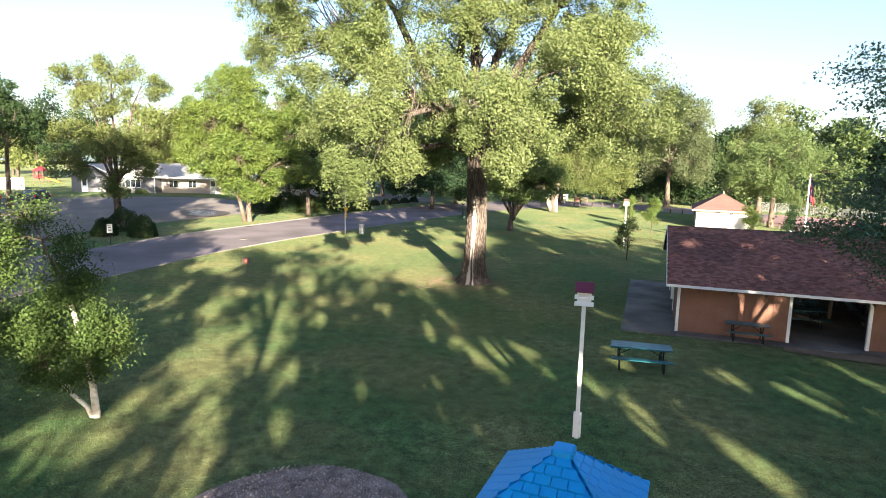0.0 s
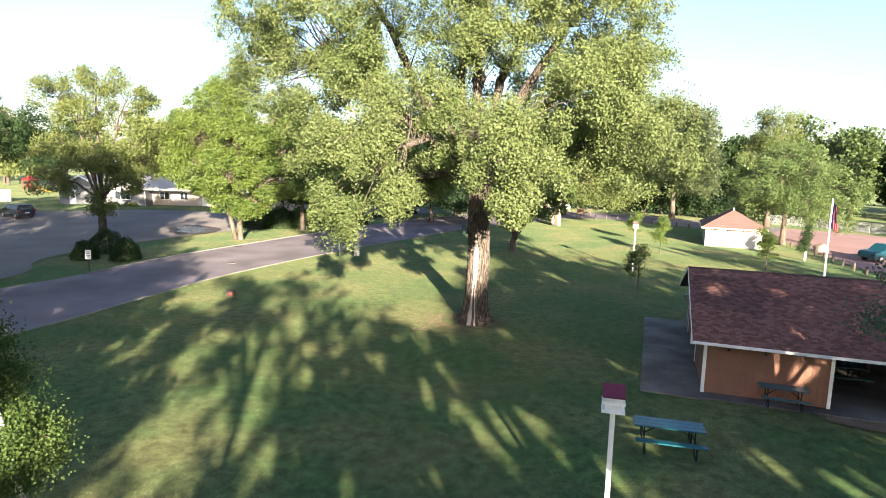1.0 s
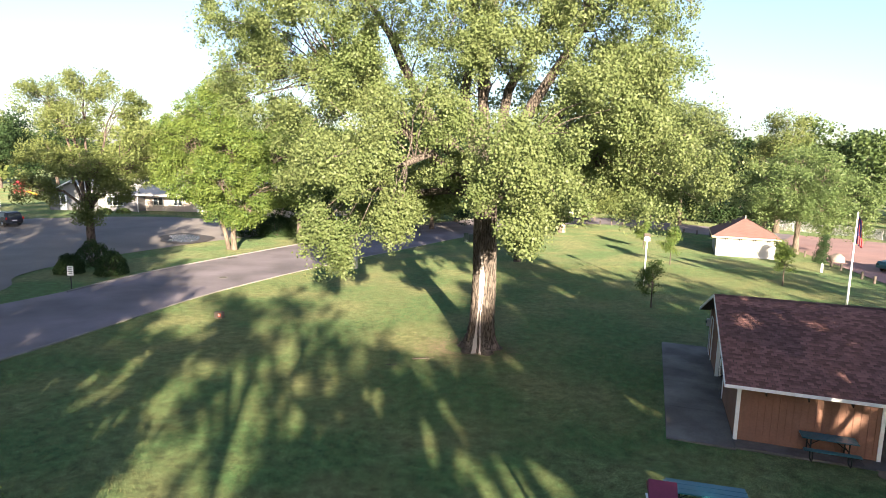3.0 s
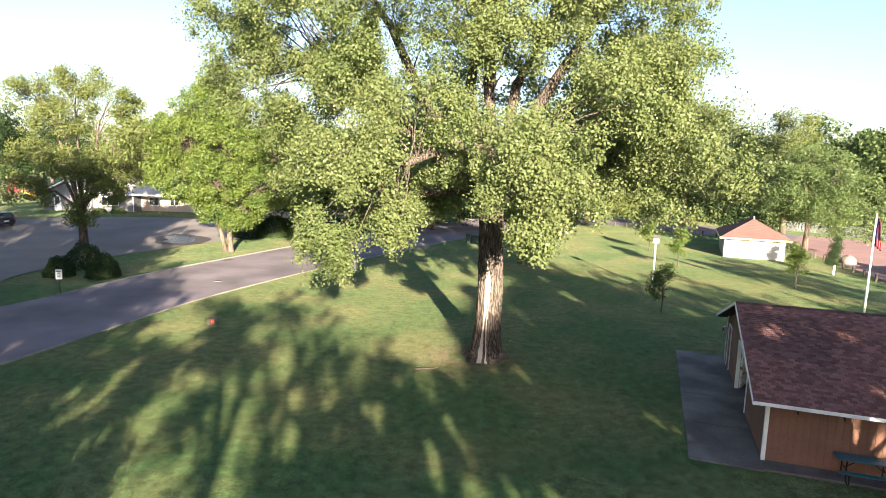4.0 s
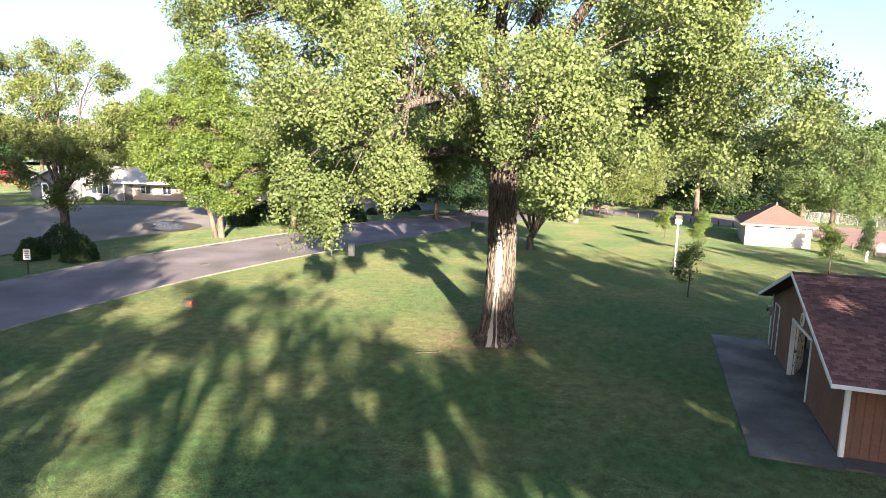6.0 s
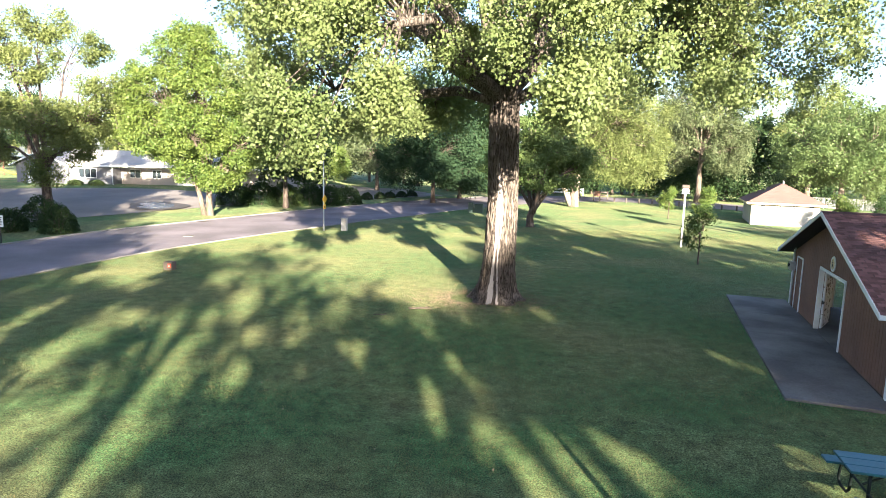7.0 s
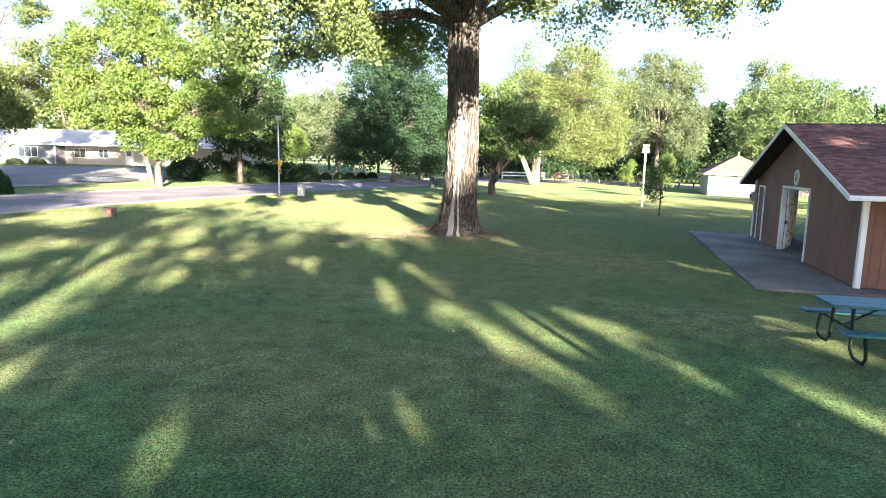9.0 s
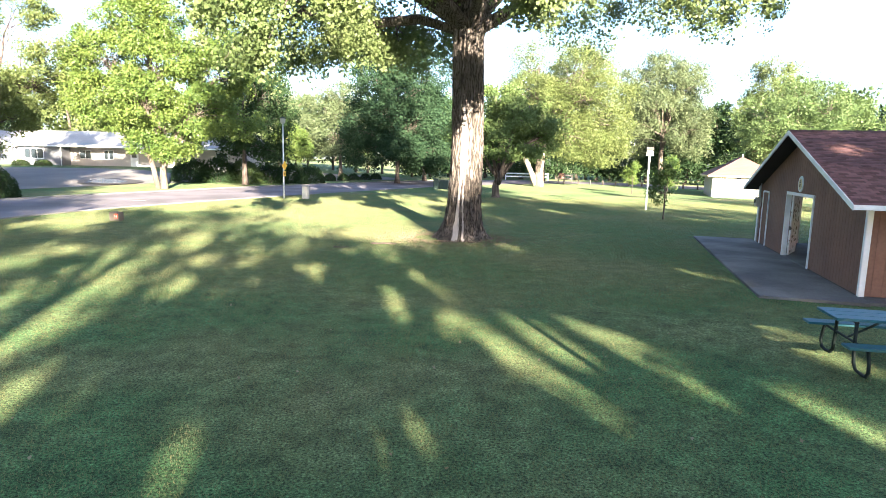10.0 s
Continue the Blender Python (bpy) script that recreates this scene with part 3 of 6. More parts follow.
# ---- picnic shelter ----
SHELTER = pose(9.384, 24.318, 0, 0, 0, -16.75)
LENGTH, DEPTH, EAVE, RIDGE = 15.0, 10.32, 2.08, 3.92
shelter = thing("picnic_shelter", SHELTER, "brown wooden picnic shelter with a shingled gable roof and open bays", "shelter")
PITCH = (RIDGE - EAVE) / (DEPTH / 2 + 0.5)


def board_wall(name, a, b, low, high, thick, mat, along, at, parent, outer=-1, top=None):
    """A wall panel clad with upright boards, a groove between each two."""
    def slab(s, e, f, g):
        bm = B()
        h1, h2 = (top(s), top(e)) if top else (high, high)
        vs = []
        for q in (f, g):
            for pos, z in ((s, low), (e, low), (e, h2), (s, h1)):
                vs.append(bm.verts.new((pos, q, z) if along == "x" else (q, pos, z)))
        for c in ((0, 1, 2, 3), (4, 5, 6, 7), (0, 1, 5, 4), (1, 2, 6, 5), (2, 3, 7, 6), (3, 0, 4, 7)):
            bm.faces.new([vs[j] for j in c])
        bmesh.ops.recalc_face_normals(bm, faces=bm.faces)
        return bm

    cuts = [a] + ([DEPTH / 2] if top and a < DEPTH / 2 < b else []) + [b]
    core = None
    for s, e in zip(cuts, cuts[1:]):
        ob = part(name, slab(s, e, at - outer * 0.016, at - outer * thick), mat, parent)
        core = core or ob
    n = max(1, int(round((b - a) / 0.203)))
    w = (b - a) / n
    for i in range(n):
        part("board", slab(a + i * w + 0.007, a + (i + 1) * w - 0.007, at, at - outer * 0.014), mat, core)
    return core


def roof_under(v):
    return EAVE + PITCH * (0.5 + min(v, DEPTH - v)) - 0.16


# long walls: panels between open bays
for a, b in ((0.0, 4.15), (6.78, 8.22), (10.85, LENGTH)):
    board_wall("wall", a, b, 0.05, roof_under(0) + 0.02, 0.1, SIDING, "x", 0.0, shelter)
for a, b in ((0.0, 1.4), (4.1, 10.9), (13.6, LENGTH)):
    board_wall("wall", a, b, 0.05, roof_under(0) + 0.02, 0.1, SIDING, "x", DEPTH, shelter, outer=1)
# gable walls with the wide doorway
for at, outer in ((0.0, -1), (LENGTH, 1)):
    board_wall("gable_wall", 0.1, 3.76, 0.05, 0, 0.1, SIDING, "y", at, shelter, outer, top=roof_under)
    board_wall("gable_wall", 6.45, DEPTH - 0.1, 0.05, 0, 0.1, SIDING, "y", at, shelter, outer, top=roof_under)
    board_wall("gable_wall", 3.76, 6.45, 2.03, 0, 0.1, SIDING, "y", at, shelter, outer, top=roof_under)


def trim(lo, hi, name="trim", mat=WHITE, parent=None):
    return part(name, box(B(), lo, hi, 0.006), mat, parent or shelter)


for u in (0.0, 4.15, 6.78, 8.22, 10.85, LENGTH):
    w0, w1 = (u - 0.03, u + 0.085) if u in (0.0, 6.78, 10.85) else (u - 0.085, u + 0.03)
    trim((w0, -0.03, 0.03), (w1, 0.0 if u not in (4.15, 6.78, 8.22, 10.85) else 0.12, roof_under(0)), "corner_board")
for u in (1.4, 4.1, 10.9, 13.6):
    trim((u - 0.05, DEPTH - 0.12, 0.03), (u + 0.05, DEPTH + 0.03, roof_under(0)), "corner_board")
trim((-0.03, 0.002, 0.03), (-0.002, 0.09, 2.2), "corner_board")
trim((-0.03, DEPTH - 0.09, 0.03), (-0.002, DEPTH + 0.02, 2.15), "corner_board")
# doorway frame and the open leaf
trim((-0.035, 3.72, 0.03), (0.11, 3.80, 2.0), "door_frame")
trim((-0.035, 6.41, 0.03), (0.11, 6.49, 2.0), "door_frame")
trim((-0.035, 3.72, 2.0), (0.11, 6.49, 2.09), "door_frame")
leaf_bm = B()
LEAF_TURN = Matrix.Translation((0.12, 6.40, 0)) @ Matrix.Rotation(radians(67), 4, "Z")
box(leaf_bm, (0.0, -0.06, 0.06), (1.26, 0.0, 1.98), 0.006, LEAF_TURN)
door_leaf = part("door_leaf", leaf_bm, PEELING, shelter, "open white door leaf with peeling paint")
flake_rng = np.random.default_rng(9)
for i in range(26):
    fx, fz = flake_rng.uniform(0.2, 1.1), flake_rng.uniform(0.45, 1.75)
    bm = B()
    ring = []
    for k in range(9):
        a = 2 * math.pi * k / 9
        r = flake_rng.uniform(0.012, 0.04)
        ring.append((fx + r * math.cos(a), fz + 1.5 * r * math.sin(a)))
    prism(bm, ring, -0.065, -0.059)
    bmesh.ops.transform(bm, matrix=LEAF_TURN, verts=bm.verts)
    part("bare_spot", bm, BLACK, door_leaf)
# narrow service door
side_door = part("door", box(B(), (-0.02, 8.80, 0.06), (-0.004, 9.54, 1.94), 0.004), SIDING, shelter)
for lo, hi in (((-0.04, 8.73, 0.03), (-0.003, 8.80, 1.98)), ((-0.04, 9.54, 0.03), (-0.003, 9.61, 1.98)), ((-0.04, 8.80, 1.94), (-0.003, 9.54, 2.0))):
    trim(lo, hi, "door_frame")
part("door_knob", tube(B(), [(-0.02, 9.46, 1.0), (-0.07, 9.46, 1.0)], [0.025, 0.03], 8), STEEL, side_door)
# round plaque over the doorway
plaque = part("plaque", tube(B(), [(-0.004, 5.14, 2.36), (-0.03, 5.14, 2.36)], [0.24, 0.23], 28), WHITE, shelter, "round cream plaque with a dark ring")
part("plaque_ring", tube(B(), [(-0.03, 5.14, 2.36), (-0.036, 5.14, 2.36)], [0.17, 0.165], 24), CREAM, plaque)
for lo, hi in (((-0.041, 5.10, 2.27), (-0.0365, 5.18, 2.36)), ((-0.041, 5.08, 2.39), (-0.0365, 5.20, 2.42)), ((-0.041, 5.11, 2.44), (-0.0365, 5.17, 2.47))):
    part("plaque_mark", box(B(), lo, hi), BLACK, plaque)
# electric meter, conduit, downpipe
meter = part("meter_box", box(B(), (-0.2, 9.86, 1.38), (-0.005, 10.12, 1.72), 0.015), STEEL, shelter, "grey metal meter box")
part("meter_dial", tube(B(), [(-0.2, 9.99, 1.58), (-0.25, 9.99, 1.58)], [0.075, 0.07], 14), GLASS, meter)
part("conduit", tube(B(), [(-0.04, 9.99, 0.0), (-0.04, 9.99, 1.38)], [0.02, 0.02], 8), STEEL, shelter)
part("conduit", tube(B(), [(-0.04, 9.99, 1.72), (-0.04, 9.99, 2.3)], [0.02, 0.02], 8), STEEL, shelter)
part("sill_plate", box(B(), (-0.015, 0.1, 0.0), (0.09, 3.72, 0.05)), TIMBER, shelter)
part("sill_plate", box(B(), (-0.015, 6.49, 0.0), (0.09, DEPTH - 0.1, 0.05)), TIMBER, shelter)
# inner posts and beams
for u in (4.15, 6.78, 8.22, 10.85):
    part("post", box(B(), (u - 0.07, 5.09, 0.0), (u + 0.07, 5.23, 3.6), 0.01), TIMBER, shelter)
for v in (5.16,):
    part("ridge_beam", box(B(), (0.1, v - 0.06, 3.45), (LENGTH - 0.1, v + 0.06, 3.7)), TIMBER, shelter)
for u in np.arange(0.75, LENGTH, 1.2):
    bm = B()
    for s in (0, 1):
        v0, v1 = (-0.45, DEPTH / 2) if s == 0 else (DEPTH + 0.45, DEPTH / 2)
        ends = []
        for v, z in ((v0, EAVE - 0.13), (v1, RIDGE - 0.17)):
            ends.append([bm.verts.new((u + du, v, z + dz)) for du, dz in ((-0.02, -0.13), (0.02, -0.13), (0.02, 0), (-0.02, 0))])
        for k in range(4):
            bm.faces.new((ends[0][k], ends[0][(k + 1) % 4], ends[1][(k + 1) % 4], ends[1][k]))
    bmesh.ops.recalc_face_normals(bm, faces=bm.faces)
    part("rafter", bm, TIMBER, shelter)
# roof deck, soffit, fascia
OUT = 0.47
roof = None
for s in (0, 1):
    v0, v1 = (-0.5, DEPTH / 2) if s == 0 else (DEPTH + 0.5, DEPTH / 2)
    bm = B()
    vs = [bm.verts.new((u, v, z + dz)) for dz in (-0.11, -0.01) for u, v, z in
          ((-OUT, v0, EAVE), (LENGTH + OUT, v0, EAVE), (LENGTH + OUT, v1, RIDGE), (-OUT, v1, RIDGE))]
    for c in ((0, 1, 2, 3), (4, 5, 6, 7), (0, 1, 5, 4), (1, 2, 6, 5), (2, 3, 7, 6), (3, 0, 4, 7)):
        bm.faces.new([vs[j] for j in c])
    bmesh.ops.recalc_face_normals(bm, faces=bm.faces)
    ob = part("roof", bm, [ROOF_BED], shelter, "brown asphalt-shingle roof")
    roof = ob if s == 0 else roof
    w0, w1 = (v0 - 0.03, v0 - 0.002) if s == 0 else (v0 + 0.002, v0 + 0.03)
    trim((-OUT - 0.02, w0, EAVE - 0.105), (LENGTH + OUT + 0.02, w1, EAVE + 0.004), "fascia")
    for uu in (-OUT, LENGTH + OUT):
        bm = B()
        du = -0.028 if uu < 0 else 0.028
        vs = [bm.verts.new((u2, v, z)) for u2 in (uu, uu + du) for v, z in
              ((v0, EAVE - 0.115), (v1, RIDGE - 0.115), (v1, RIDGE + 0.012), (v0, EAVE + 0.012))]
        for c in ((0, 1, 2, 3), (4, 5, 6, 7), (0, 1, 5, 4), (1, 2, 6, 5), (2, 3, 7, 6), (3, 0, 4, 7)):
            bm.faces.new([vs[j] for j in c])
        bmesh.ops.recalc_face_normals(bm, faces=bm.faces)
        part("barge_board", bm, WHITE, shelter)

# paved floor and apron
slab_bm = B()
for u0, u1, v0, v1 in ((-2.15, -0.02, -0.72, 2.2), (-2.15, -0.02, 2.212, 5.1), (-2.15, -0.02, 5.112, 8.0), (-2.15, -0.02, 8.012, 10.95),
                       (-0.008, 3.6, -0.6, 10.32), (3.612, 7.4, -0.6, 10.32), (7.412, 11.2, -0.6, 10.32), (11.212, 15.2, -0.6, 10.32)):
    box(slab_bm, (u0, v0, -0.15), (u1, v1, 0.035), 0.008)
slab_ob = part("pavement", slab_bm, CONCRETE)
slab_ob.matrix_basis = SHELTER
tagged(slab_ob, "stained grey concrete apron and floor of the shelter", "pavement", kind="structure")
blob("worn_ground", 16.6, 21.4, 4.2, 0.9, -17, 0.014, DIRT, "worn bare earth along the shelter's open side", "earth", 21, 0.3)


# ---- picnic tables ----
def picnic_table(m, label, length=1.8, benches=(-1, 1), group="picnic tables"):
    """Long plank top and two benches on bent steel legs."""
    t = thing("picnic_table", m, label, "picnic table", group)
    e, lx = length / 2, length / 2 - 0.28
    for i in range(3):
        y = -0.35 + i * 0.236
        part("tabletop_plank", box(B(), (-e, y, 0.71), (e, y + 0.226, 0.752), 0.006), TEAL_PLANK, t)
    for s in benches:
        part("bench_plank", box(B(), (-e, s * 0.68 - 0.125, 0.42), (e, s * 0.68 + 0.125, 0.46), 0.006), TEAL_PLANK, t)
    for x in (-lx, lx):
        for s in (-1, 1):
            line = [(x, s * 0.30, 0.71), (x, s * 0.30, 0.40), (x, s * 0.33, 0.12), (x, s * 0.42, 0.04), (x, s * 0.58, 0.03), (x, s * 0.70, 0.04), (x, s * 0.76, 0.12), (x, s * 0.74, 0.25), (x, s * 0.68, 0.42)] if s in benches else [(x, s * 0.30, 0.71), (x, s * 0.30, 0.40), (x, s * 0.32, 0.03)]
            part("leg", tube(B(), line, [0.024] * len(line), 7), DARK_STEEL, t, smooth=True)
        part("crossbar", tube(B(), [(x, -0.33, 0.69), (x, 0.33, 0.69)], [0.02, 0.02], 6), DARK_STEEL, t)
        part("crossbar", tube(B(), [(x, -0.72, 0.405), (x, 0.72 if 1 in benches else 0.3, 0.405)], [0.018, 0.018], 6), DARK_STEEL, t)
        part("brace", tube(B(), [(x * 0.95, 0.0, 0.40), (x * 0.25, 0.0, 0.70)], [0.017, 0.017], 6), DARK_STEEL, t)
    return t


picnic_table(pose(6.64, 19.7, 0, 0, 0, -12), "long green-painted plank picnic table on the lawn", 1.97)
wall_table = picnic_table(SHELTER @ pose(2.62, -0.36, 0.035, 0, 0, 0), "dark green plank picnic table with one bench against the brown wall", 1.7, (-1,))
wall_table.scale = (0.92, 0.74, 0.92)
first_table = picnic_table(SHELTER @ pose(7.2, 8.9, 0.036, 0, 0, 8), "green plank picnic table under the shelter roof")
for u, v, a in ((5.2, 3.2, 5), (5.4, 5.2, -4), (5.6, 7.2, 3), (8.5, 3.4, 90), (8.6, 6.3, 86), (3.0, 8.6, 20), (11.0, 4.5, 92)):
    tagged(copy_thing(first_table, SHELTER @ pose(u, v, 0.036, 0, 0, a)), "green plank picnic table under the shelter roof")

# ---- the old cottonwood ----
def cluster(centres, spread, per, rng):
    """Leaf places round the ends of twigs, with the way each leaf tends to face."""
    n = len(centres)
    size = spread * rng.uniform(0.55, 1.45, n)
    off = unit(rng.normal(size=(n, per, 3))) * rng.random((n, per, 1)) ** 0.5
    off[..., 2] -= 0.25 * (off[..., 0] ** 2 + off[..., 1] ** 2)
    out = unit(centres * np.array([1, 1, 0.6]) - np.array([0, 0, 7.0]))
    return (centres[:, None] + off * size[:, None, None]).reshape(-1, 3), (unit(off) * 0.55 + out[:, None] * 0.5).reshape(-1, 3)


def cottonwood():
    rng = np.random.default_rng(4)
    x0, y0 = 0.95, 33.3
    fork = 7.0
    lobes = [((-5.0, -6.2, 8.9), (2.0, 2.0, 1.6), 130), ((-5.8, -6.4, 6.5), (1.1, 1.1, 1.7), 60), ((-3.5, -6.3, 7.1), (0.9, 1.0, 1.0), 36), ((1.4, -7.4, 8.7), (2.5, 2.0, 2.0), 190), ((1.2, -8.0, 6.9), (1.4, 1.1, 0.7), 36), ((6.6, -3.8, 9.2), (4.0, 3.6, 2.4), 280),
             ((-8.4, -2.0, 13.8), (3.8, 4.0, 4.3), 300), ((-3.2, -4.2, 11.0), (2.6, 2.2, 1.3), 80), ((-2.5, -3.0, 15.8), (4.0, 3.6, 3.0), 170), ((-10.6, -0.6, 15.8), (2.6, 2.6, 3.4), 110), ((7.0, -1.4, 11.2), (2.2, 2.4, 1.8), 70), ((-11.2, -0.4, 13.2), (1.8, 2.0, 2.0), 60), ((0.6, -3.4, 13.6), (2.2, 1.4, 1.2), 46), ((-4.6, -2.4, 13.4), (1.8, 1.4, 1.2), 40), ((-6.2, -3.4, 12.6), (2.3, 2.0, 1.8), 90),
             ((3.9, -3.4, 16.0), (3.0, 3.2, 2.8), 124), ((5.3, -1.0, 15.0), (3.2, 4.2, 4.6), 275), ((0.6, 1.0, 20.5), (7.5, 6.5, 3.6), 330),
             ((-6.5, 4.5, 10.8), (4.2, 3.8, 2.6), 90), ((6.0, 5.0, 11.0), (4.4, 3.8, 3.2), 130), ((0.0, 6.5, 14.0), (5.0, 3.5, 3.6), 110), ((0.0, 2.8, 12.2), (5.4, 2.0, 2.6), 60), ((0.4, 2.0, 17.4), (5.6, 2.4, 2.2), 90), ((-4.6, 1.5, 7.5), (3.4, 2.4, 1.1), 70), ((-1.2, 3.2, 7.2), (1.6, 2.0, 1.1), 34), ((-5.6, 0.3, 6.9), (2.2, 1.8, 0.9), 110), ((-3.0, 0.4, 7.1), (1.6, 1.6, 0.7), 60), ((4.6, -5.6, 11.2), (2.2, 2.2, 1.8), 80), ((6.0, -4.0, 12.4), (2.2, 2.0, 1.4), 76),
             ((-1.6, -1.5, 8.8), (2.4, 2.0, 1.0), 34), ((0.4, -5.0, 10.2), (3.0, 1.8, 0.8), 40), ((-4.8, 2.4, 8.6), (3.6, 3.0, 1.3), 40), ((-1.6, 4.2, 8.2), (2.6, 2.4, 1.3), 26), ((-7.6, -1.5, 9.0), (2.6, 2.4, 1.3), 70)]
    t = thing("cottonwood_tree", place(x0, y0), "huge old cottonwood with furrowed bark and a long pale scar", "tree")
    # trunk: fluted, flared at the foot, ridged bark, a groove along the bare scar
    rows, sides = 190, 190
    verts = np.empty((rows, sides, 3))
    scar = np.zeros((rows, sides), bool)
    for i in range(rows):
        z = -0.2 + (fork + 0.5) * i / (rows - 1)
        r = 0.57 - 0.006 * z + 0.2 * math.exp(-max(z, 0) / 0.9) + 0.22 * math.exp(-max(z, 0) / 0.25)
        cx = 0.06 * math.sin(z * 0.6) + 0.02 * z
        for k in range(sides):
            a = 2 * math.pi * k / sides
            flare = math.exp(-max(z, 0) / 0.55)
            rr = r * (1 + 0.18 * flare * math.sin(5 * a + 0.8) + 0.03 * math.sin(3 * a + z * 0.5))
            off = (a - 1.5 * math.pi + 0.06 * math.sin(z * 1.3) + 0.2 + 0.02 * z + math.pi) % (2 * math.pi) - math.pi   # 0 faces the lawn
            half = (0.23 if z > 1.6 else 0.27) * (1 - 0.75 * smooth_step(3.9, 4.7, z)) * (z < 4.7) * (0.82 + 0.18 * math.sin(z * 2.1 + 1)) + 0.03 * noise.noise(Vector((z * 3.1, 4.0, 1.0)))
            fork_gap = 0.035 + 0.05 * smooth_step(2.6, 0.4, z) if z < 2.9 else 0.0
            on = abs(off) < half and abs(off - 0.05 - 0.03 * math.sin(z * 3)) > fork_gap
            q = noise.noise(Vector((math.cos(a) * 9, math.sin(a) * 9, z * 1.1)))
            q2 = noise.noise(Vector((math.cos(a) * 16, math.sin(a) * 16, z * 2.2 + 9)))
            ridge = (0.5 - 2.6 * abs(q)) * 0.075 - abs(q2) * 0.05
            if on:
                ridge = -0.02 + 0.008 * q2
            scar[i, k] = on
            rr += ridge
            verts[i, k] = (cx + rr * math.cos(a), rr * math.sin(a), z)
    ids = np.arange(rows * sides).reshape(rows, sides)
    nxt = np.roll(ids, -1, axis=1)
    faces = np.stack([ids[:-1], nxt[:-1], nxt[1:], ids[1:]], -1)
    me = mesh_from("trunk", verts.reshape(-1, 3), faces.reshape(-1, 4), True)
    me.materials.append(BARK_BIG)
    me.materials.append(BARE_WOOD)
    me.polygons.foreach_set("material_index", scar[:-1].reshape(-1).astype(np.int32))
    part_mesh("trunk", me, None, t)
    # limbs: thick leaders that fan out from the fork
    bm = B()
    f = np.array([0.16, 0.0, fork])
    leaders = [((-1.7, -0.3, 8.5), (-4.3, -0.6, 10.9), (-8.0, -0.8, 13.4), 0.31), ((-1.1, 0.3, 9.2), (-3.1, 0.2, 12.0), (-6.2, 0.4, 17.0), 0.29), ((-0.5, -0.3, 9.4), (-1.1, -0.8, 12.2), (-1.1, -1.0, 17.6), 0.27),
               ((0.0, 0.3, 9.6), (-0.2, 0.4, 12.6), (0.6, 0.6, 18.6), 0.28), ((0.5, -0.3, 9.4), (0.7, -0.9, 12.2), (2.9, -1.6, 15.9), 0.25), ((1.0, -0.1, 9.2), (2.1, -0.3, 11.9), (4.8, -0.4, 16.2), 0.3),
               ((1.3, 0.3, 8.9), (3.5, 0.5, 11.7), (7.4, 0.8, 14.0), 0.26), ((0.9, -0.5, 7.6), (3.0, -1.2, 8.6), (7.0, -3.4, 9.8), 0.22),
               ((-1.3, -1.6, 8.4), (-2.6, -3.6, 9.4), (-4.0, -5.8, 8.6), 0.20), ((0.4, -2.0, 8.6), (0.8, -4.0, 9.8), (1.2, -6.0, 9.4), 0.18),
               ((-1.0, 1.6, 9.0), (-3.0, 3.0, 10.2), (-6.0, 4.4, 10.6), 0.24), ((1.2, 1.8, 9.2), (3.0, 3.4, 10.6), (5.6, 4.8, 11.2), 0.24),
               ((0.1, 1.4, 10.0), (0.0, 3.6, 12.4), (0.0, 6.2, 14.0), 0.24), ((-1.6, 0.1, 7.7), (-4.2, 0.2, 7.5), (-7.2, 0.2, 7.3), 0.18)]
    lines = []
    for a, b, c, r in leaders:
        pts = [f + np.array([a[0] * 0.1, a[1] * 0.1, -1.1]), f + (np.array(a) - f) * np.array([0.12, 0.12, 0.34]), np.array(a), np.array(b) + rng.normal(0, 0.12, 3), (np.array(b) + np.array(c)) / 2 + rng.normal(0, 0.2, 3), np.array(c)]
        tube(bm, pts, [r * 0.95, r * 1.0, r * 1.0, r * 0.85, r * 0.6, r * 0.25], 12)
        lines.append(pts)
    allpts = np.array([q * (1 - s) + w * s for ln in lines for q, w in zip(ln[2:], ln[3:]) for s in (0, 0.33, 0.66)])
    centres, owner = clump_centres([(c, r, int(k * (1.4 if c[2] < 11 else 2.1))) for c, r, k in lobes], rng, 0.5, 0.62, 0.3)
    for p in centres:
        if rng.random() > 0.12:
            continue
        near = allpts[np.argsort(np.linalg.norm(allpts - p, axis=1))[rng.integers(0, 4)]]
        mid = (near + p) / 2 + np.array([0, 0, 0.12 * np.linalg.norm(p - near)]) + rng.normal(0, 0.15, 3)
        tube(bm, [near, near * 0.5 + mid * 0.5 + rng.normal(0, 0.08, 3), mid, p], [0.045, 0.034, 0.022, 0.01], 5, caps=False)
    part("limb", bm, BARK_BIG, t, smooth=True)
    # leaves in tight clusters on the sunlit side, looser and plainer ones behind
    front = centres[centres[:, 1] < 0.6]
    back = centres[centres[:, 1] >= 0.6]
    pts, face = cluster(front, 0.5, 150, rng)
    low = front[(front[:, 2] < 9.5) & (rng.random(len(front)) < 0.5)]
    for c in low:
        k = rng.integers(40, 90)
        d = np.c_[rng.normal(0, 0.14, k), rng.normal(0, 0.14, k), -rng.uniform(0.4, 1.1) * rng.random(k)]
        pts = np.vstack([pts, c + d])
        face = np.vstack([face, unit(d * np.array([1, 1, 0.2])) * 0.6])
    crown = part_mesh("crown", leaves("crown", pts, 0.1, rng, up=0.3, droop=0.5, wide=0.42, face=face), LEAF_COTTON, t)
    pts, face = cluster(back, 0.66, 84, rng)
    part_mesh("crown", leaves("crown", pts, 0.125, rng, up=0.4, droop=0.5, wide=0.5, plain=True), LEAF_COTTON, t)
    return t


cottonwood()

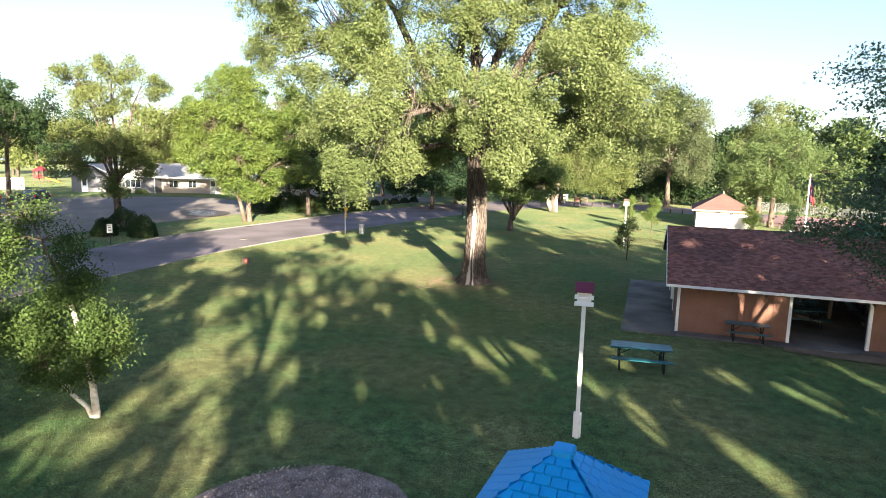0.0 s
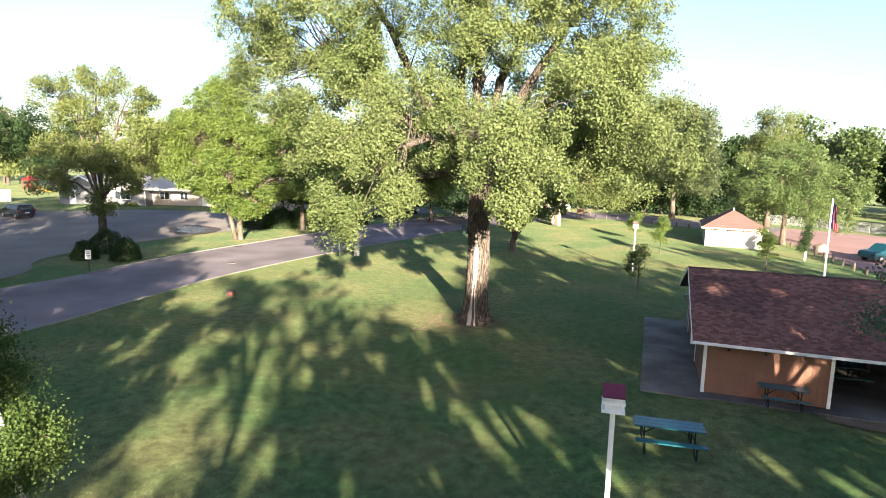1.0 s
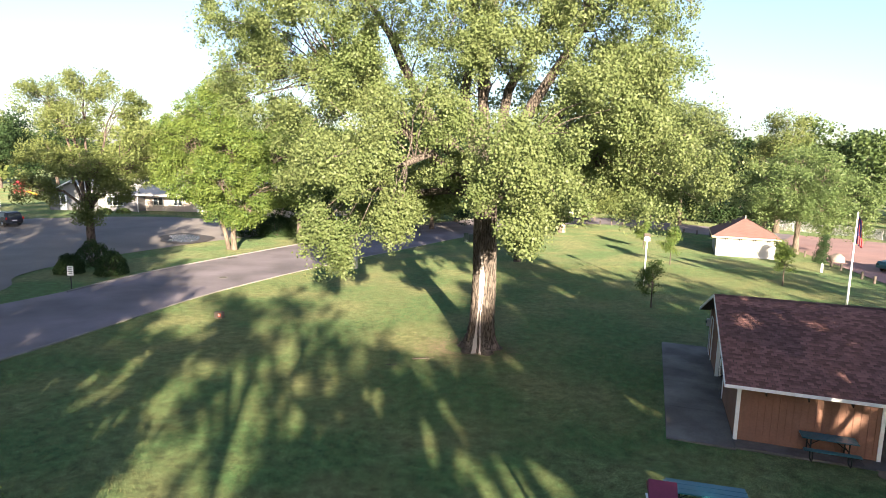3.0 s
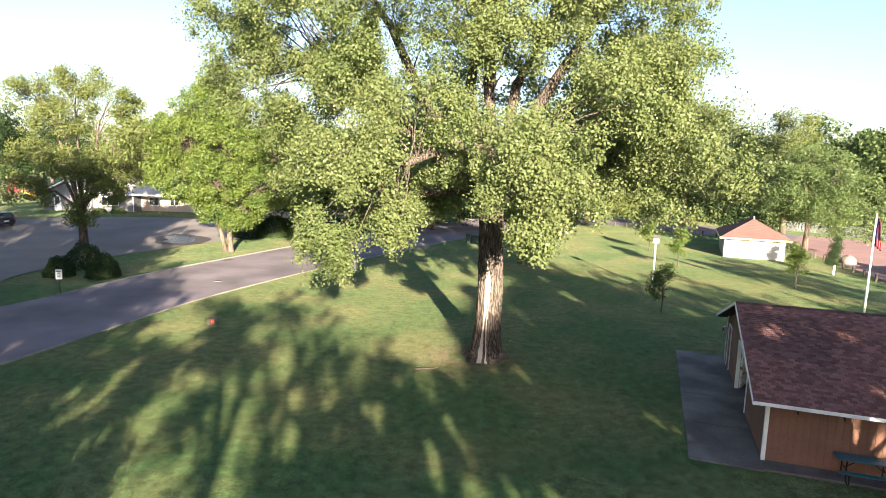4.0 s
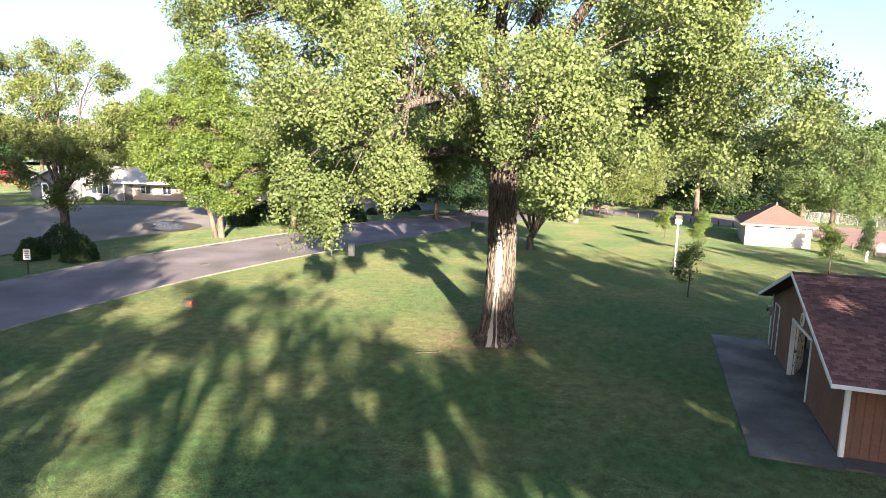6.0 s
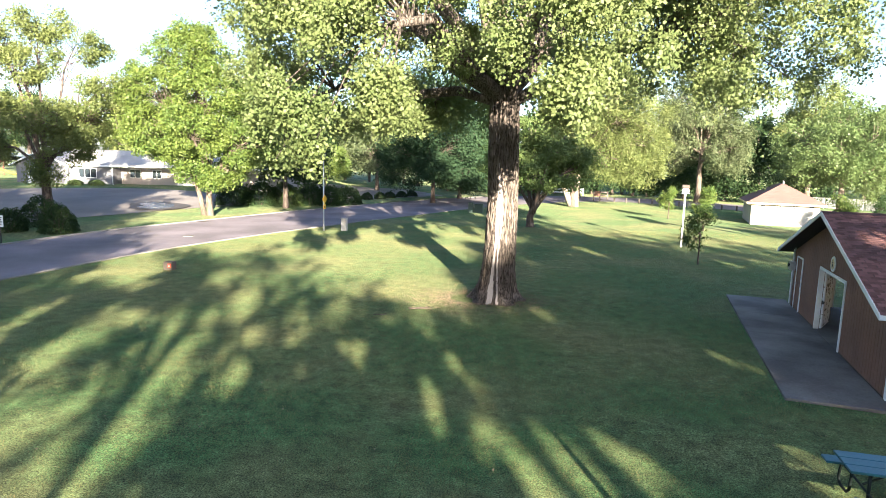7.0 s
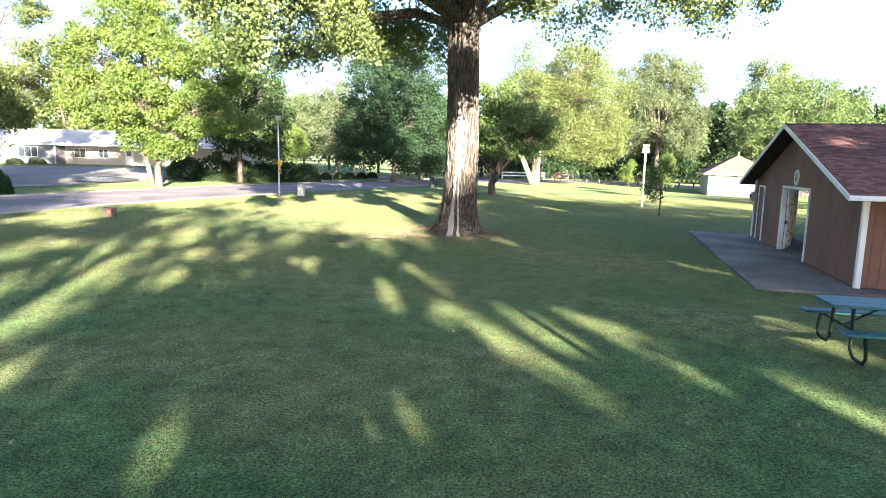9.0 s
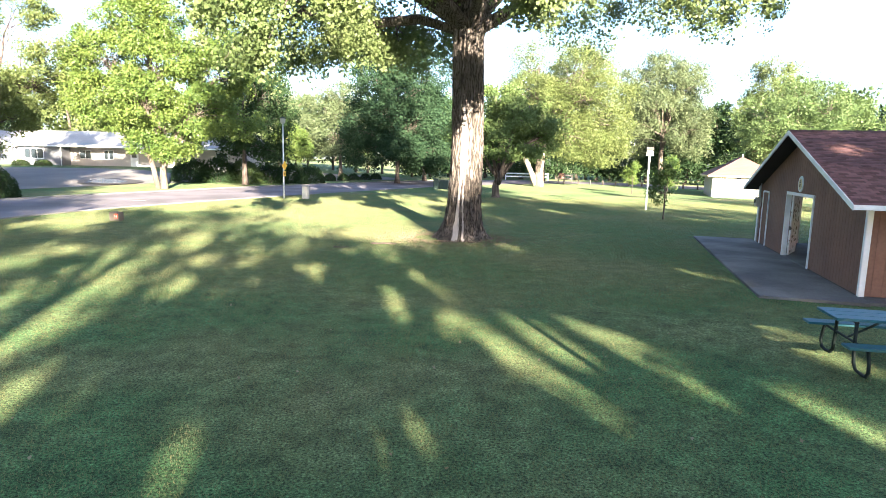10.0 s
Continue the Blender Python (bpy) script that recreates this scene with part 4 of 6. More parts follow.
# ---- other trees ----
def birch():
    t = thing("birch_tree", place(-8.97, 14.2), "small birch with two white stems and fresh green leaves", "tree")
    rng = np.random.default_rng(31)
    bm = B()
    stems = [[(0.02, 0, -0.1), (-0.05, 0.02, 0.8), (-0.25, 0.05, 1.9), (-0.6, 0.1, 3.2), (-1.2, 0.1, 4.6), (-1.5, 0.1, 5.3)],
             [(-0.06, 0, -0.1), (-0.2, -0.05, 0.28), (-0.55, -0.1, 0.62), (-1.1, -0.2, 1.4), (-1.8, -0.2, 2.4), (-2.4, -0.1, 3.4)]]
    for ln, r in zip(stems, (0.085, 0.06)):
        tube(bm, ln[:4], [r * 1.25, r, r * 0.85, r * 0.6], 10)
    lobes = [((-0.5, -0.1, 1.5), (1.1, 1.1, 0.55), 56), ((0.15, -0.1, 1.9), (0.8, 0.9, 0.5), 34), ((-1.7, 0, 1.5), (1.0, 1.0, 0.7), 46), ((-2.6, 0, 1.9), (1.0, 1.0, 0.9), 36), ((-0.8, 0, 2.5), (1.2, 1.1, 0.7), 56),
             ((0.45, -0.1, 2.35), (0.6, 0.7, 0.35), 18), ((-2.0, 0, 2.7), (1.0, 1.0, 0.8), 40), ((-0.9, 0.1, 3.4), (0.9, 0.9, 0.7), 38), ((-0.3, 0.1, 3.3), (0.55, 0.6, 0.5), 16), ((-1.7, 0, 4.1), (0.8, 0.8, 0.7), 32), ((-0.5, 0.1, 4.3), (0.3, 0.35, 0.45), 9), ((-1.5, 0.1, 5.0), (0.5, 0.5, 0.6), 16), ((-2.5, 0, 4.7), (0.6, 0.6, 0.6), 16)]
    centres, owner = clump_centres(lobes, rng, 0.36, 1.1)
    part("trunk", bm, BARK_WHITE, t, smooth=True)
    bm = B()
    for ln, r in zip(stems, (0.085, 0.06)):
        tube(bm, ln[3:], [r * 0.6, r * 0.35, r * 0.12], 8)
    sp = np.array([q for ln in stems for q in ln[2:]])
    for p in centres[::2]:
        st = sp[np.argmin(np.linalg.norm(sp - p, axis=1))]
        tube(bm, [st, (st + p) / 2 + np.array([0, 0, 0.12]), p], [0.018, 0.012, 0.005], 4, caps=False)
    part("branch", bm, BARK, t)
    off = rng.normal(size=(len(centres), 165, 3)) * 0.47 * np.array([1, 1, 0.9])
    pts = (centres[:, None] + off * 0.45 * rng.uniform(0.6, 1.2, len(centres))[:, None, None]).reshape(-1, 3)
    part_mesh("crown", leaves("crown", pts, 0.066, rng, droop=0.7, wide=0.4), LEAF_BIRCH, t)


birch()

# tall tree by the shrubs, open crown lit at its top
tree("ash_tree", (-35.5, 59.7), 0, (0.42, 4.2, 0.3), [((-3.5, 0, 14.2), (2.6, 2.6, 1.5), 45), ((0.2, 0, 15.4), (2.6, 2.4, 1.3), 45), ((3.2, 0, 13.6), (2.6, 2.4, 1.5), 45),
     ((-0.8, -1, 12.0), (2.6, 2.4, 1.4), 36), ((5.4, 0, 10.4), (2.0, 2.2, 1.3), 26), ((-3.4, 0, 8.6), (3.0, 3, 1.6), 60), ((0.6, -1, 8.0), (3.2, 3, 1.6), 60), ((4.4, 0, 7.8), (3.2, 3, 1.6), 60),
     ((-4.6, -0.5, 5.4), (1.8, 2, 1.6), 30), ((2.4, 0, 5.6), (2.2, 2, 1.2), 30), ((0.4, -0.6, 3.6), (1.1, 1.0, 1.2), 15)],
     LEAF_YELLOW, BARK, "tall open-crowned ash with yellowish leaves above the clipped shrubs", seed=41, leaf=0.17, per_clump=170, clump=1.0, gap=0.34, limb_r=0.17, twigs=0.6)
# bright maple with pale stems at the kerb
maple = tree("maple_tree", (-22.4, 61.4), 0, (0.28, 3.2, 0.22), [((-1.2, 0, 15.0), (2.2, 2.2, 1.3), 44), ((0.9, -1.2, 3.4), (1.1, 1.1, 0.9), 20), ((-1.5, 0, 13.2), (3.4, 3.2, 2.0), 105), ((2.6, 0, 12.2), (3.4, 3, 2.1), 105), ((-4.6, 0, 10.4), (3.1, 3, 2.3), 105), ((0.6, -1.6, 10.2), (3.6, 2.6, 2.1), 110),
     ((4.8, 0, 9.2), (3.0, 3, 2.4), 100), ((-4.2, -0.6, 7.0), (3.0, 3, 2.2), 90), ((-0.4, -2, 6.8), (3.2, 2.6, 2.1), 95), ((3.6, -1.0, 6.2), (3.0, 2.8, 2.1), 85), ((-1.4, -1, 4.2), (1.9, 1.8, 1.2), 36), ((2.0, -0.6, 4.0), (1.7, 1.7, 1.2), 30), ((6.0, 2, 6.4), (2.2, 2.4, 2.4), 40)],
     LEAF_BRIGHT, BARK_PALE, "bright green maple with pale leaning stems by the kerb", seed=42, leaf=0.165, per_clump=160, clump=0.85, gap=0.26, limb_r=0.16)
for dx, dy, r in ((-1.6, 0.4, 0.2),):
    part("stem", tube(B(), [(dx * 0.35, dy * 0.5, -0.1), (dx * 0.62, dy, 1.6), (dx, dy * 1.4, 3.4), (dx * 1.6, dy * 1.6, 6.0)], [r * 1.2, r, r * 0.85, r * 0.4], 10), BARK_PALE, maple, smooth=True)

T = simple_tree
T("dark_tree", -18.6, 70.5, 15.0, 4.8, 1.2, LEAF_DARK, BARK, "dense dark green tree behind the hedge", 51, 10, 38, 50, 0.24, 1.1, 0.28)
# this tree's leaf colour includes the shade the old cottonwood throws on it
T("dark_tree", -4.6, 84.5, 16.6, 6.4, 0.8, LEAF_SHADED, BARK, "dense dark green tree beside the road", 52, 16, 46, 52, 0.26, 1.25, 0.3, gap=0.16)
T("dark_tree", -1.5, 95.0, 13.0, 6.0, 1.4, LEAF_DARK, BARK, "dense dark green tree beside the road", 53, 12, 36, 46, 0.28, 1.25, 0.3, gap=0.16)
tree("crab_apple_tree", (4.9, 60.0), 0, (0.34, 1.5, 0.25), [((1.4, 0, 6.0), (2.4, 2.4, 1.6), 60), ((-1.2, 0.5, 6.0), (2.4, 2.4, 1.8), 60), ((3.0, 0, 4.4), (1.9, 2.2, 1.2), 40), ((0.8, -1.2, 4.4), (2.4, 2.0, 1.3), 50), ((0.2, 0.6, 7.9), (2.0, 2.0, 1.1), 36), ((-2.6, 0.4, 4.6), (1.4, 1.6, 1.0), 22), ((2.6, 0.8, 7.4), (1.3, 1.4, 0.9), 20), ((4.4, 0.2, 5.6), (1.1, 1.2, 0.7), 14)],
     LEAF_CRAB, BARK, "low spreading tree with a forked trunk on the lawn", seed=54, leaf=0.17, per_clump=150, clump=0.8, gap=0.36, limb_r=0.2)
linden = T("linden_tree", 12.6, 85.0, 16.6, 8.2, 2.8, LEAF_YELLOW, BARK_PALE, "broad yellow-green linden on two thick pale leaning stems", 55, 19, 56, 64, 0.2, 1.2, 0.42, gap=0.16, shift=3.2)
part("stem", tube(B(), [(-0.1, 0, -0.1), (-0.9, 0, 1.8), (-1.9, 0.1, 4.0), (-3.2, 0.3, 7.0)], [0.4, 0.32, 0.28, 0.16], 12), BARK_TAN, linden, smooth=True)
part("stem", tube(B(), [(0.35, -0.1, -0.1), (0.3, -0.1, 1.8), (0.5, -0.1, 4.2), (0.9, 0.2, 7.5)], [0.38, 0.3, 0.27, 0.16], 12), BARK_TAN, linden, smooth=True)
T("willow_tree", 16.4, 103.5, 13.0, 5.5, 3.5, LEAF_MID, BARK_PALE, "green willow at the road bend", 56, 9, 30, 44, 0.3, 1.3, 0.42)
T("cottonwood_tree", 33.6, 101.0, 19.4, 6.8, 3.6, LEAF_PALE, BARK_PALE, "tall grey-green cottonwood beyond the road", 57, 15, 46, 56, 0.26, 1.3, 0.45, gap=0.2)
T("honeylocust_tree", 35.8, 70.6, 10.6, 6.8, 2.8, LEAF_LIGHT, BARK_PALE, "wide bright green locust beside the car park", 58, 13, 46, 55, 0.2, 1.1, 0.34)
T("elm_tree", 44.6, 92.5, 18.2, 4.2, 5.0, LEAF_YELLOW, BARK_PALE, "tall sparse tree beside the car park", 59, 12, 26, 46, 0.26, 1.25, 0.4, gap=0.42)
T("willow_tree", -15.6, 111.0, 14.8, 6.8, 2.4, LEAF_PALE, BARK_PALE, "pale grey-green willow beyond the far lot", 60, 12, 36, 46, 0.3, 1.3, 0.35)
T("willow_tree", -27.0, 118.0, 15.0, 6.5, 2.4, LEAF_PALE, BARK_PALE, "pale grey-green willow beyond the far lot", 61, 11, 32, 42, 0.32, 1.3, 0.35)
T("maple_tree", -21.3, 99.0, 7.6, 3.4, 1.4, LEAF_BRIGHT, BARK, "small bright green tree beyond the hedge", 62, 8, 30, 46, 0.24, 0.9, 0.16)
T("dark_tree", -52.0, 66.0, 14.5, 6.0, 6.4, LEAF_DARK, BARK, "dark tree over the parking lot", 63, 11, 36, 48, 0.24, 1.1, 0.3)
T("oak_tree", -64.0, 96.0, 12.0, 6.0, 4.0, LEAF_DARK, BARK, "dark tree near the playground", 64, 10, 30, 44, 0.28, 1.2, 0.35)
T("oak_tree", -50.0, 112.0, 15.0, 7.0, 4.0, LEAF_YELLOW, BARK, "yellow-green tree behind the house", 65, 10, 30, 44, 0.3, 1.3, 0.35)
T("oak_tree", -36.0, 110.0, 12.5, 6.0, 3.0, LEAF_MID, BARK, "green tree behind the house", 66, 10, 30, 44, 0.3, 1.3, 0.35)

# young trees on the lawn
def sapling(x, y, h, w, mat, seed, label, r=0.05, dense=100):
    rng = np.random.default_rng(seed)
    z0 = h * 0.3
    lobes = [((rng.uniform(-0.2, 0.2) * w, rng.uniform(-0.2, 0.2) * w, z0 + (h - z0) * f), (w * k, w * k, (h - z0) * 0.2), n) for f, k, n in ((0.2, 0.5, 18), (0.45, 0.52, 20), (0.68, 0.4, 14), (0.88, 0.22, 8))]
    return tree("young_tree", (x, y), 0, (r, h * 0.55, r * 0.6), lobes, mat, BARK, label, seed=seed, leaf=0.1, per_clump=dense, clump=0.42, gap=0.34, limb_r=r * 0.4, group="young trees on the lawn", stem_sides=8, twigs=0.8)


sapling(12.25, 43.3, 3.1, 1.7, LEAF_BIRCH, 71, "young lawn tree with thin dark-green crown", dense=48)
sapling(19.2, 60.8, 3.5, 1.8, LEAF_BRIGHT, 72, "young lawn tree with bright green crown")
sapling(19.7, 71.2, 3.0, 1.5, LEAF_BRIGHT, 73, "young lawn tree with bright green crown")
sapling(25.2, 52.3, 3.4, 1.8, LEAF_BRIGHT, 74, "young lawn tree with light green crown")
wrapped = sapling(32.0, 59.0, 3.0, 1.3, LEAF_DARK, 75, "young lawn tree with a white-wrapped stem", 0.07)
part("stem_wrap", tube(B(), [(0, 0, 0.02), (0, 0, 0.9)], [0.105, 0.095], 10), WHITE, wrapped, "white plastic stem wrap")

# near locust beside the shelter: fine leaves on level boughs
tree("honeylocust_tree", (14.4, 13.0), 0, (0.24, 3.6, 0.18), [((-4.4, 0.0, 6.7), (2.0, 1.8, 0.9), 60), ((-3.6, 0.5, 7.3), (2.2, 2.0, 0.8), 60), ((-4.2, 0.2, 7.9), (2.0, 2.0, 0.8), 50), ((-3.6, 0.0, 9.0), (2.2, 2.0, 0.8), 44), ((-4.4, 0.6, 5.4), (1.7, 1.8, 0.5), 40), ((-3.2, 0.4, 6.4), (2.4, 2.2, 0.7), 46), ((-2.6, -0.6, 8.4), (2.4, 2.2, 0.9), 44), ((-1.0, 2.2, 6.2), (2.6, 2.2, 0.9), 40), ((-2.2, -1.6, 6.4), (2.2, 2.0, 0.8), 34),
     ((-2.2, 0.6, 4.6), (2.4, 2.2, 0.6), 44), ((1.6, 0, 9.6), (2.6, 2.6, 1.2), 40), ((3.2, 1.6, 7.2), (2.6, 2.6, 1.1), 36), ((1.4, -2.8, 7.4), (2.4, 2.4, 1.0), 34), ((-0.6, 0.4, 10.6), (2.0, 2.0, 1.0), 26)],
     LEAF_LOCUST, BARK, "honeylocust with fine leaves on level boughs over the shelter roof", seed=76, leaf=0.066, per_clump=105, clump=0.8, gap=0.26, limb_r=0.09, twigs=0.9, flat=0.3)

# unseen trees added behind and beside the walk to cast shade into view
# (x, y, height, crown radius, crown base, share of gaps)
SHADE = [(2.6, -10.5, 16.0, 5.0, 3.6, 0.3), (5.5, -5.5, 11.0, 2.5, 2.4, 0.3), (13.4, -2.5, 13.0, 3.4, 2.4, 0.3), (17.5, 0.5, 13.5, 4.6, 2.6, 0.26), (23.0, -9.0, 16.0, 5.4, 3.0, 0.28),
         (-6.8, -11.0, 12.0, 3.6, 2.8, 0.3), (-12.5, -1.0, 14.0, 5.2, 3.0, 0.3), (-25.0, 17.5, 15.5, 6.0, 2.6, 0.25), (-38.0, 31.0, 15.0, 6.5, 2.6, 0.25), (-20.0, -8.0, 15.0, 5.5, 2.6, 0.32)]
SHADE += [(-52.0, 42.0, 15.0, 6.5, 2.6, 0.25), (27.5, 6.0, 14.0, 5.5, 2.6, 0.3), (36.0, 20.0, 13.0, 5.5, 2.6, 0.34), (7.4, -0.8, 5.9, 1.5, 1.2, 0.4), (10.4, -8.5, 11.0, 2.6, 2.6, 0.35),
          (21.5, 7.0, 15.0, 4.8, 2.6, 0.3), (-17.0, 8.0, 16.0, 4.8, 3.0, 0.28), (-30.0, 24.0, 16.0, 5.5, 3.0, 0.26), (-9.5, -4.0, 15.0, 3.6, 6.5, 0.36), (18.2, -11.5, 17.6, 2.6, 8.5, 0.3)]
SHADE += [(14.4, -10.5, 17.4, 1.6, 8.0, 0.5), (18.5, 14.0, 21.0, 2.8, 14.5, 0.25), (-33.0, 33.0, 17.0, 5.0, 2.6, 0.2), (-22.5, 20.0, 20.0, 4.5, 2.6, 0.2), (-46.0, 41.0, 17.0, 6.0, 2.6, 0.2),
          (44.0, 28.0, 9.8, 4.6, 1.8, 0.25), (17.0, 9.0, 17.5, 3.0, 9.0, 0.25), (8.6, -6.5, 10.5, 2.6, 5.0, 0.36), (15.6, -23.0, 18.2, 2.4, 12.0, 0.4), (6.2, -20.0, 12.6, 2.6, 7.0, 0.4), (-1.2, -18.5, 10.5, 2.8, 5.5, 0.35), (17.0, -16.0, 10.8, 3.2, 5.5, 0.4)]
# ground patches kept sunlit by cutting leaves from the added trees (x, y, half width across and along the shadows)
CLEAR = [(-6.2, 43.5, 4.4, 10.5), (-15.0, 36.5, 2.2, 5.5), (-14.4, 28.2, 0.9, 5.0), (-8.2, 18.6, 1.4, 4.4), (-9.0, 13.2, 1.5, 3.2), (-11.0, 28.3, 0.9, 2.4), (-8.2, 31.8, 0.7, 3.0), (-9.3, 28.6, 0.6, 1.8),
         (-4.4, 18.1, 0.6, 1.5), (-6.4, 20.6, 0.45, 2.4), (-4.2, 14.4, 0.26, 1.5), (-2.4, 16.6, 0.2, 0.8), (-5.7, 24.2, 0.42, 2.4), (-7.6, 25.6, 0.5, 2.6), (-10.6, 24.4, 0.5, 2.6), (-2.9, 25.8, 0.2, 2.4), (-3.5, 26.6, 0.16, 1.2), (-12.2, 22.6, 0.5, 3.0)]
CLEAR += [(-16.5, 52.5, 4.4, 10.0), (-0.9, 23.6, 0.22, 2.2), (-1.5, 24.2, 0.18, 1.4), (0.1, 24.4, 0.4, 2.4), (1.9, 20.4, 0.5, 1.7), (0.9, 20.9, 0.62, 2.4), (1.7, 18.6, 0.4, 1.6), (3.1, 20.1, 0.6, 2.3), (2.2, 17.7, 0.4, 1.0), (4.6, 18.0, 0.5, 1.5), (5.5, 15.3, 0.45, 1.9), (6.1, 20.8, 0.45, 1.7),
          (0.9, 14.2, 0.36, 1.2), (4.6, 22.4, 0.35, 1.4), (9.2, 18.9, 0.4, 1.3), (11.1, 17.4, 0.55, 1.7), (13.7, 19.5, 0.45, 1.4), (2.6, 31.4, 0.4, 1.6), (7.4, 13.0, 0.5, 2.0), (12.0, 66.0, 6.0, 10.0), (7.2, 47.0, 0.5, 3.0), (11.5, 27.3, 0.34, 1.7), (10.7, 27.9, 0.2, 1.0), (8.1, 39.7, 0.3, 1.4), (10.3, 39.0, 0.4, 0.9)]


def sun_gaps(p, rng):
    """False for leaves that would shade one of the patches kept sunlit; the rims are ragged."""
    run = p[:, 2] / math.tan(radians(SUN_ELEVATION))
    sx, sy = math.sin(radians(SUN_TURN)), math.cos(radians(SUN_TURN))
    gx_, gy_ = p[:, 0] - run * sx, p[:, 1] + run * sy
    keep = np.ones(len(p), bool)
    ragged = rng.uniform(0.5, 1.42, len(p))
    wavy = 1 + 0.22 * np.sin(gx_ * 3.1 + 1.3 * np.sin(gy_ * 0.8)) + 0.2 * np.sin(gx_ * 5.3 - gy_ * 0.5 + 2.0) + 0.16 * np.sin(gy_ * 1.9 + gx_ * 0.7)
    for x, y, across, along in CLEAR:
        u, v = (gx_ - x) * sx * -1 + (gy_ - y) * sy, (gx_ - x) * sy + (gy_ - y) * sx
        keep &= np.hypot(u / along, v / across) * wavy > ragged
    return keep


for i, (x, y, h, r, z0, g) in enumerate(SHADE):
    T("shade_tree", x, y, h, r, z0, LEAF_MID, BARK, "unseen park tree added to cast shade", 81 + i, 12, 52, 20, 0.28, 0.62, 0.3, gap=g, gap_scale=1.25, group="park shade trees", thick=1.0, thinned=sun_gaps)
# two more unseen shade casters: one for the lawn, one for the ash's lower crown
T("shade_tree", 0.4, -9.0, 14.5, 2.4, 9.4, LEAF_MID, BARK, "unseen tree added for shade, its crown set off the trunk", 120, 12, 52, 20, 0.28, 0.62, 0.2, gap=0.4, gap_scale=1.25, group="park shade trees", thick=1.0, thinned=sun_gaps, shift=-3.0)
T("shade_tree", -26.2, 20.8, 19.0, 4.4, 11.0, LEAF_MID, BARK, "tall unseen tree added to shade the ash", 121, 12, 52, 20, 0.28, 0.62, 0.3, gap=0.3, gap_scale=1.25, group="park shade trees", thick=1.0, thinned=sun_gaps)

# woods round the park: many trees, one mass of foliage and stems each stretch
def woods(name, spots, mat, label, seed, leaf=0.54, per_tree=2900):
    rng = np.random.default_rng(seed)
    pts = []
    bm = B()
    for x, y, h, r in spots:
        z0 = height(x, y)
        tube(bm, [(x, y, z0 - 0.2), (x + rng.normal(0, 0.3), y, z0 + h * 0.4), (x + rng.normal(0, 0.6), y, z0 + h * 0.8)], [0.3, 0.22, 0.08], 6)
        n = 42
        d = unit(rng.normal(size=(n, 3)))
        c = np.array([x, y, z0 + h * 0.55]) + d * np.array([r, r, h * 0.43]) * (0.55 + 0.45 * rng.random((n, 1)))
        k = per_tree // n
        q = c[:, None] + rng.normal(size=(n, k, 3)) * 0.62 * rng.uniform(0.7, 1.4, (n, 1, 1)) * np.array([1.25, 1.25, 0.85])
        pts.append(q.reshape(-1, 3))
    t = thing(name, pose(0, 0, 0), label, "woods", kind="stuff")
    part("stems", bm, BARK, t)
    p = np.vstack(pts)
    p = p[p[:, 2] > 0.2]
    part_mesh("foliage", leaves("foliage", p, leaf, rng, wide=0.5, plain=True), mat, t)


wr = np.random.default_rng(5)
row = lambda x0, x1, y0, y1, n, h0, h1: [(x0 + (x1 - x0) * (i + 0.5) / n + wr.normal(0, 1.2), wr.uniform(y0, y1), wr.uniform(h0, h1), wr.uniform(3.6, 5.2)) for i in range(n)]
woods("woods", row(4, 92, 116, 132, 20, 13, 18), LEAF_DARK, "dark wood beyond the road", 91)
woods("woods", row(46, 110, 100, 140, 15, 14, 20), LEAF_MID, "wood beyond the car park", 92)
woods("woods", row(-40, 6, 128, 148, 11, 13, 17), LEAF_MID, "wood beyond the far lot", 93)
woods("woods", row(-118, -34, 116, 150, 15, 12, 18), LEAF_YELLOW, "trees behind the house", 94)
woods("woods", row(60, 90, 40, 90, 6, 12, 16), LEAF_MID, "trees at the edge of the car park", 95)
woods("undergrowth", [(x, 117 + wr.uniform(-2, 2), wr.uniform(3, 5.5), 2.6) for x in np.arange(-4, 30, 3.2)] + [(30 + 2.4 * k, 114 - 1.9 * k, wr.uniform(3, 5), 2.4) for k in range(9)], LEAF_DARK, "dark undergrowth along the wood's edge", 97, 0.32, 1700)
woods("far_woods", [(x, wr.uniform(250, 330), wr.uniform(14, 30) if x > 60 else wr.uniform(11, 15), 12) for x in np.arange(-70, 330, 15)], LEAF_PALE, "far wooded rise", 96, 1.3, 900)

# shrubs: clipped dense mounds
def shrub(x, y, rx, ry, h, mat, seed, label, leaf=0.1, n=5200, name="shrub"):
    rng = np.random.default_rng(seed)
    t = thing(name, place(x, y), label, "shrub")
    d = unit(rng.normal(size=(n, 3)))
    d[:, 2] = np.abs(d[:, 2])
    lump = np.array([1 + 0.16 * noise.noise(Vector(v) * 2.6 + Vector((seed, 0, 0))) for v in d])[:, None]
    p = d * lump * (0.78 + 0.24 * rng.random((n, 1))) * np.array([rx, ry, h])
    bm = B()
    for k in range(9):
        a = k * 0.7
        tube(bm, [(0.1 * math.cos(a), 0.1 * math.sin(a), -0.05), (rx * 0.4 * math.cos(a), ry * 0.4 * math.sin(a), h * 0.5), (rx * 0.7 * math.cos(a), ry * 0.7 * math.sin(a), h * 0.8)], [0.04, 0.03, 0.01], 5)
    part("stems", bm, BARK, t)
    part_mesh("foliage", leaves("foliage", p, leaf, rng, up=0.6, droop=0.0), mat, t)
    return t


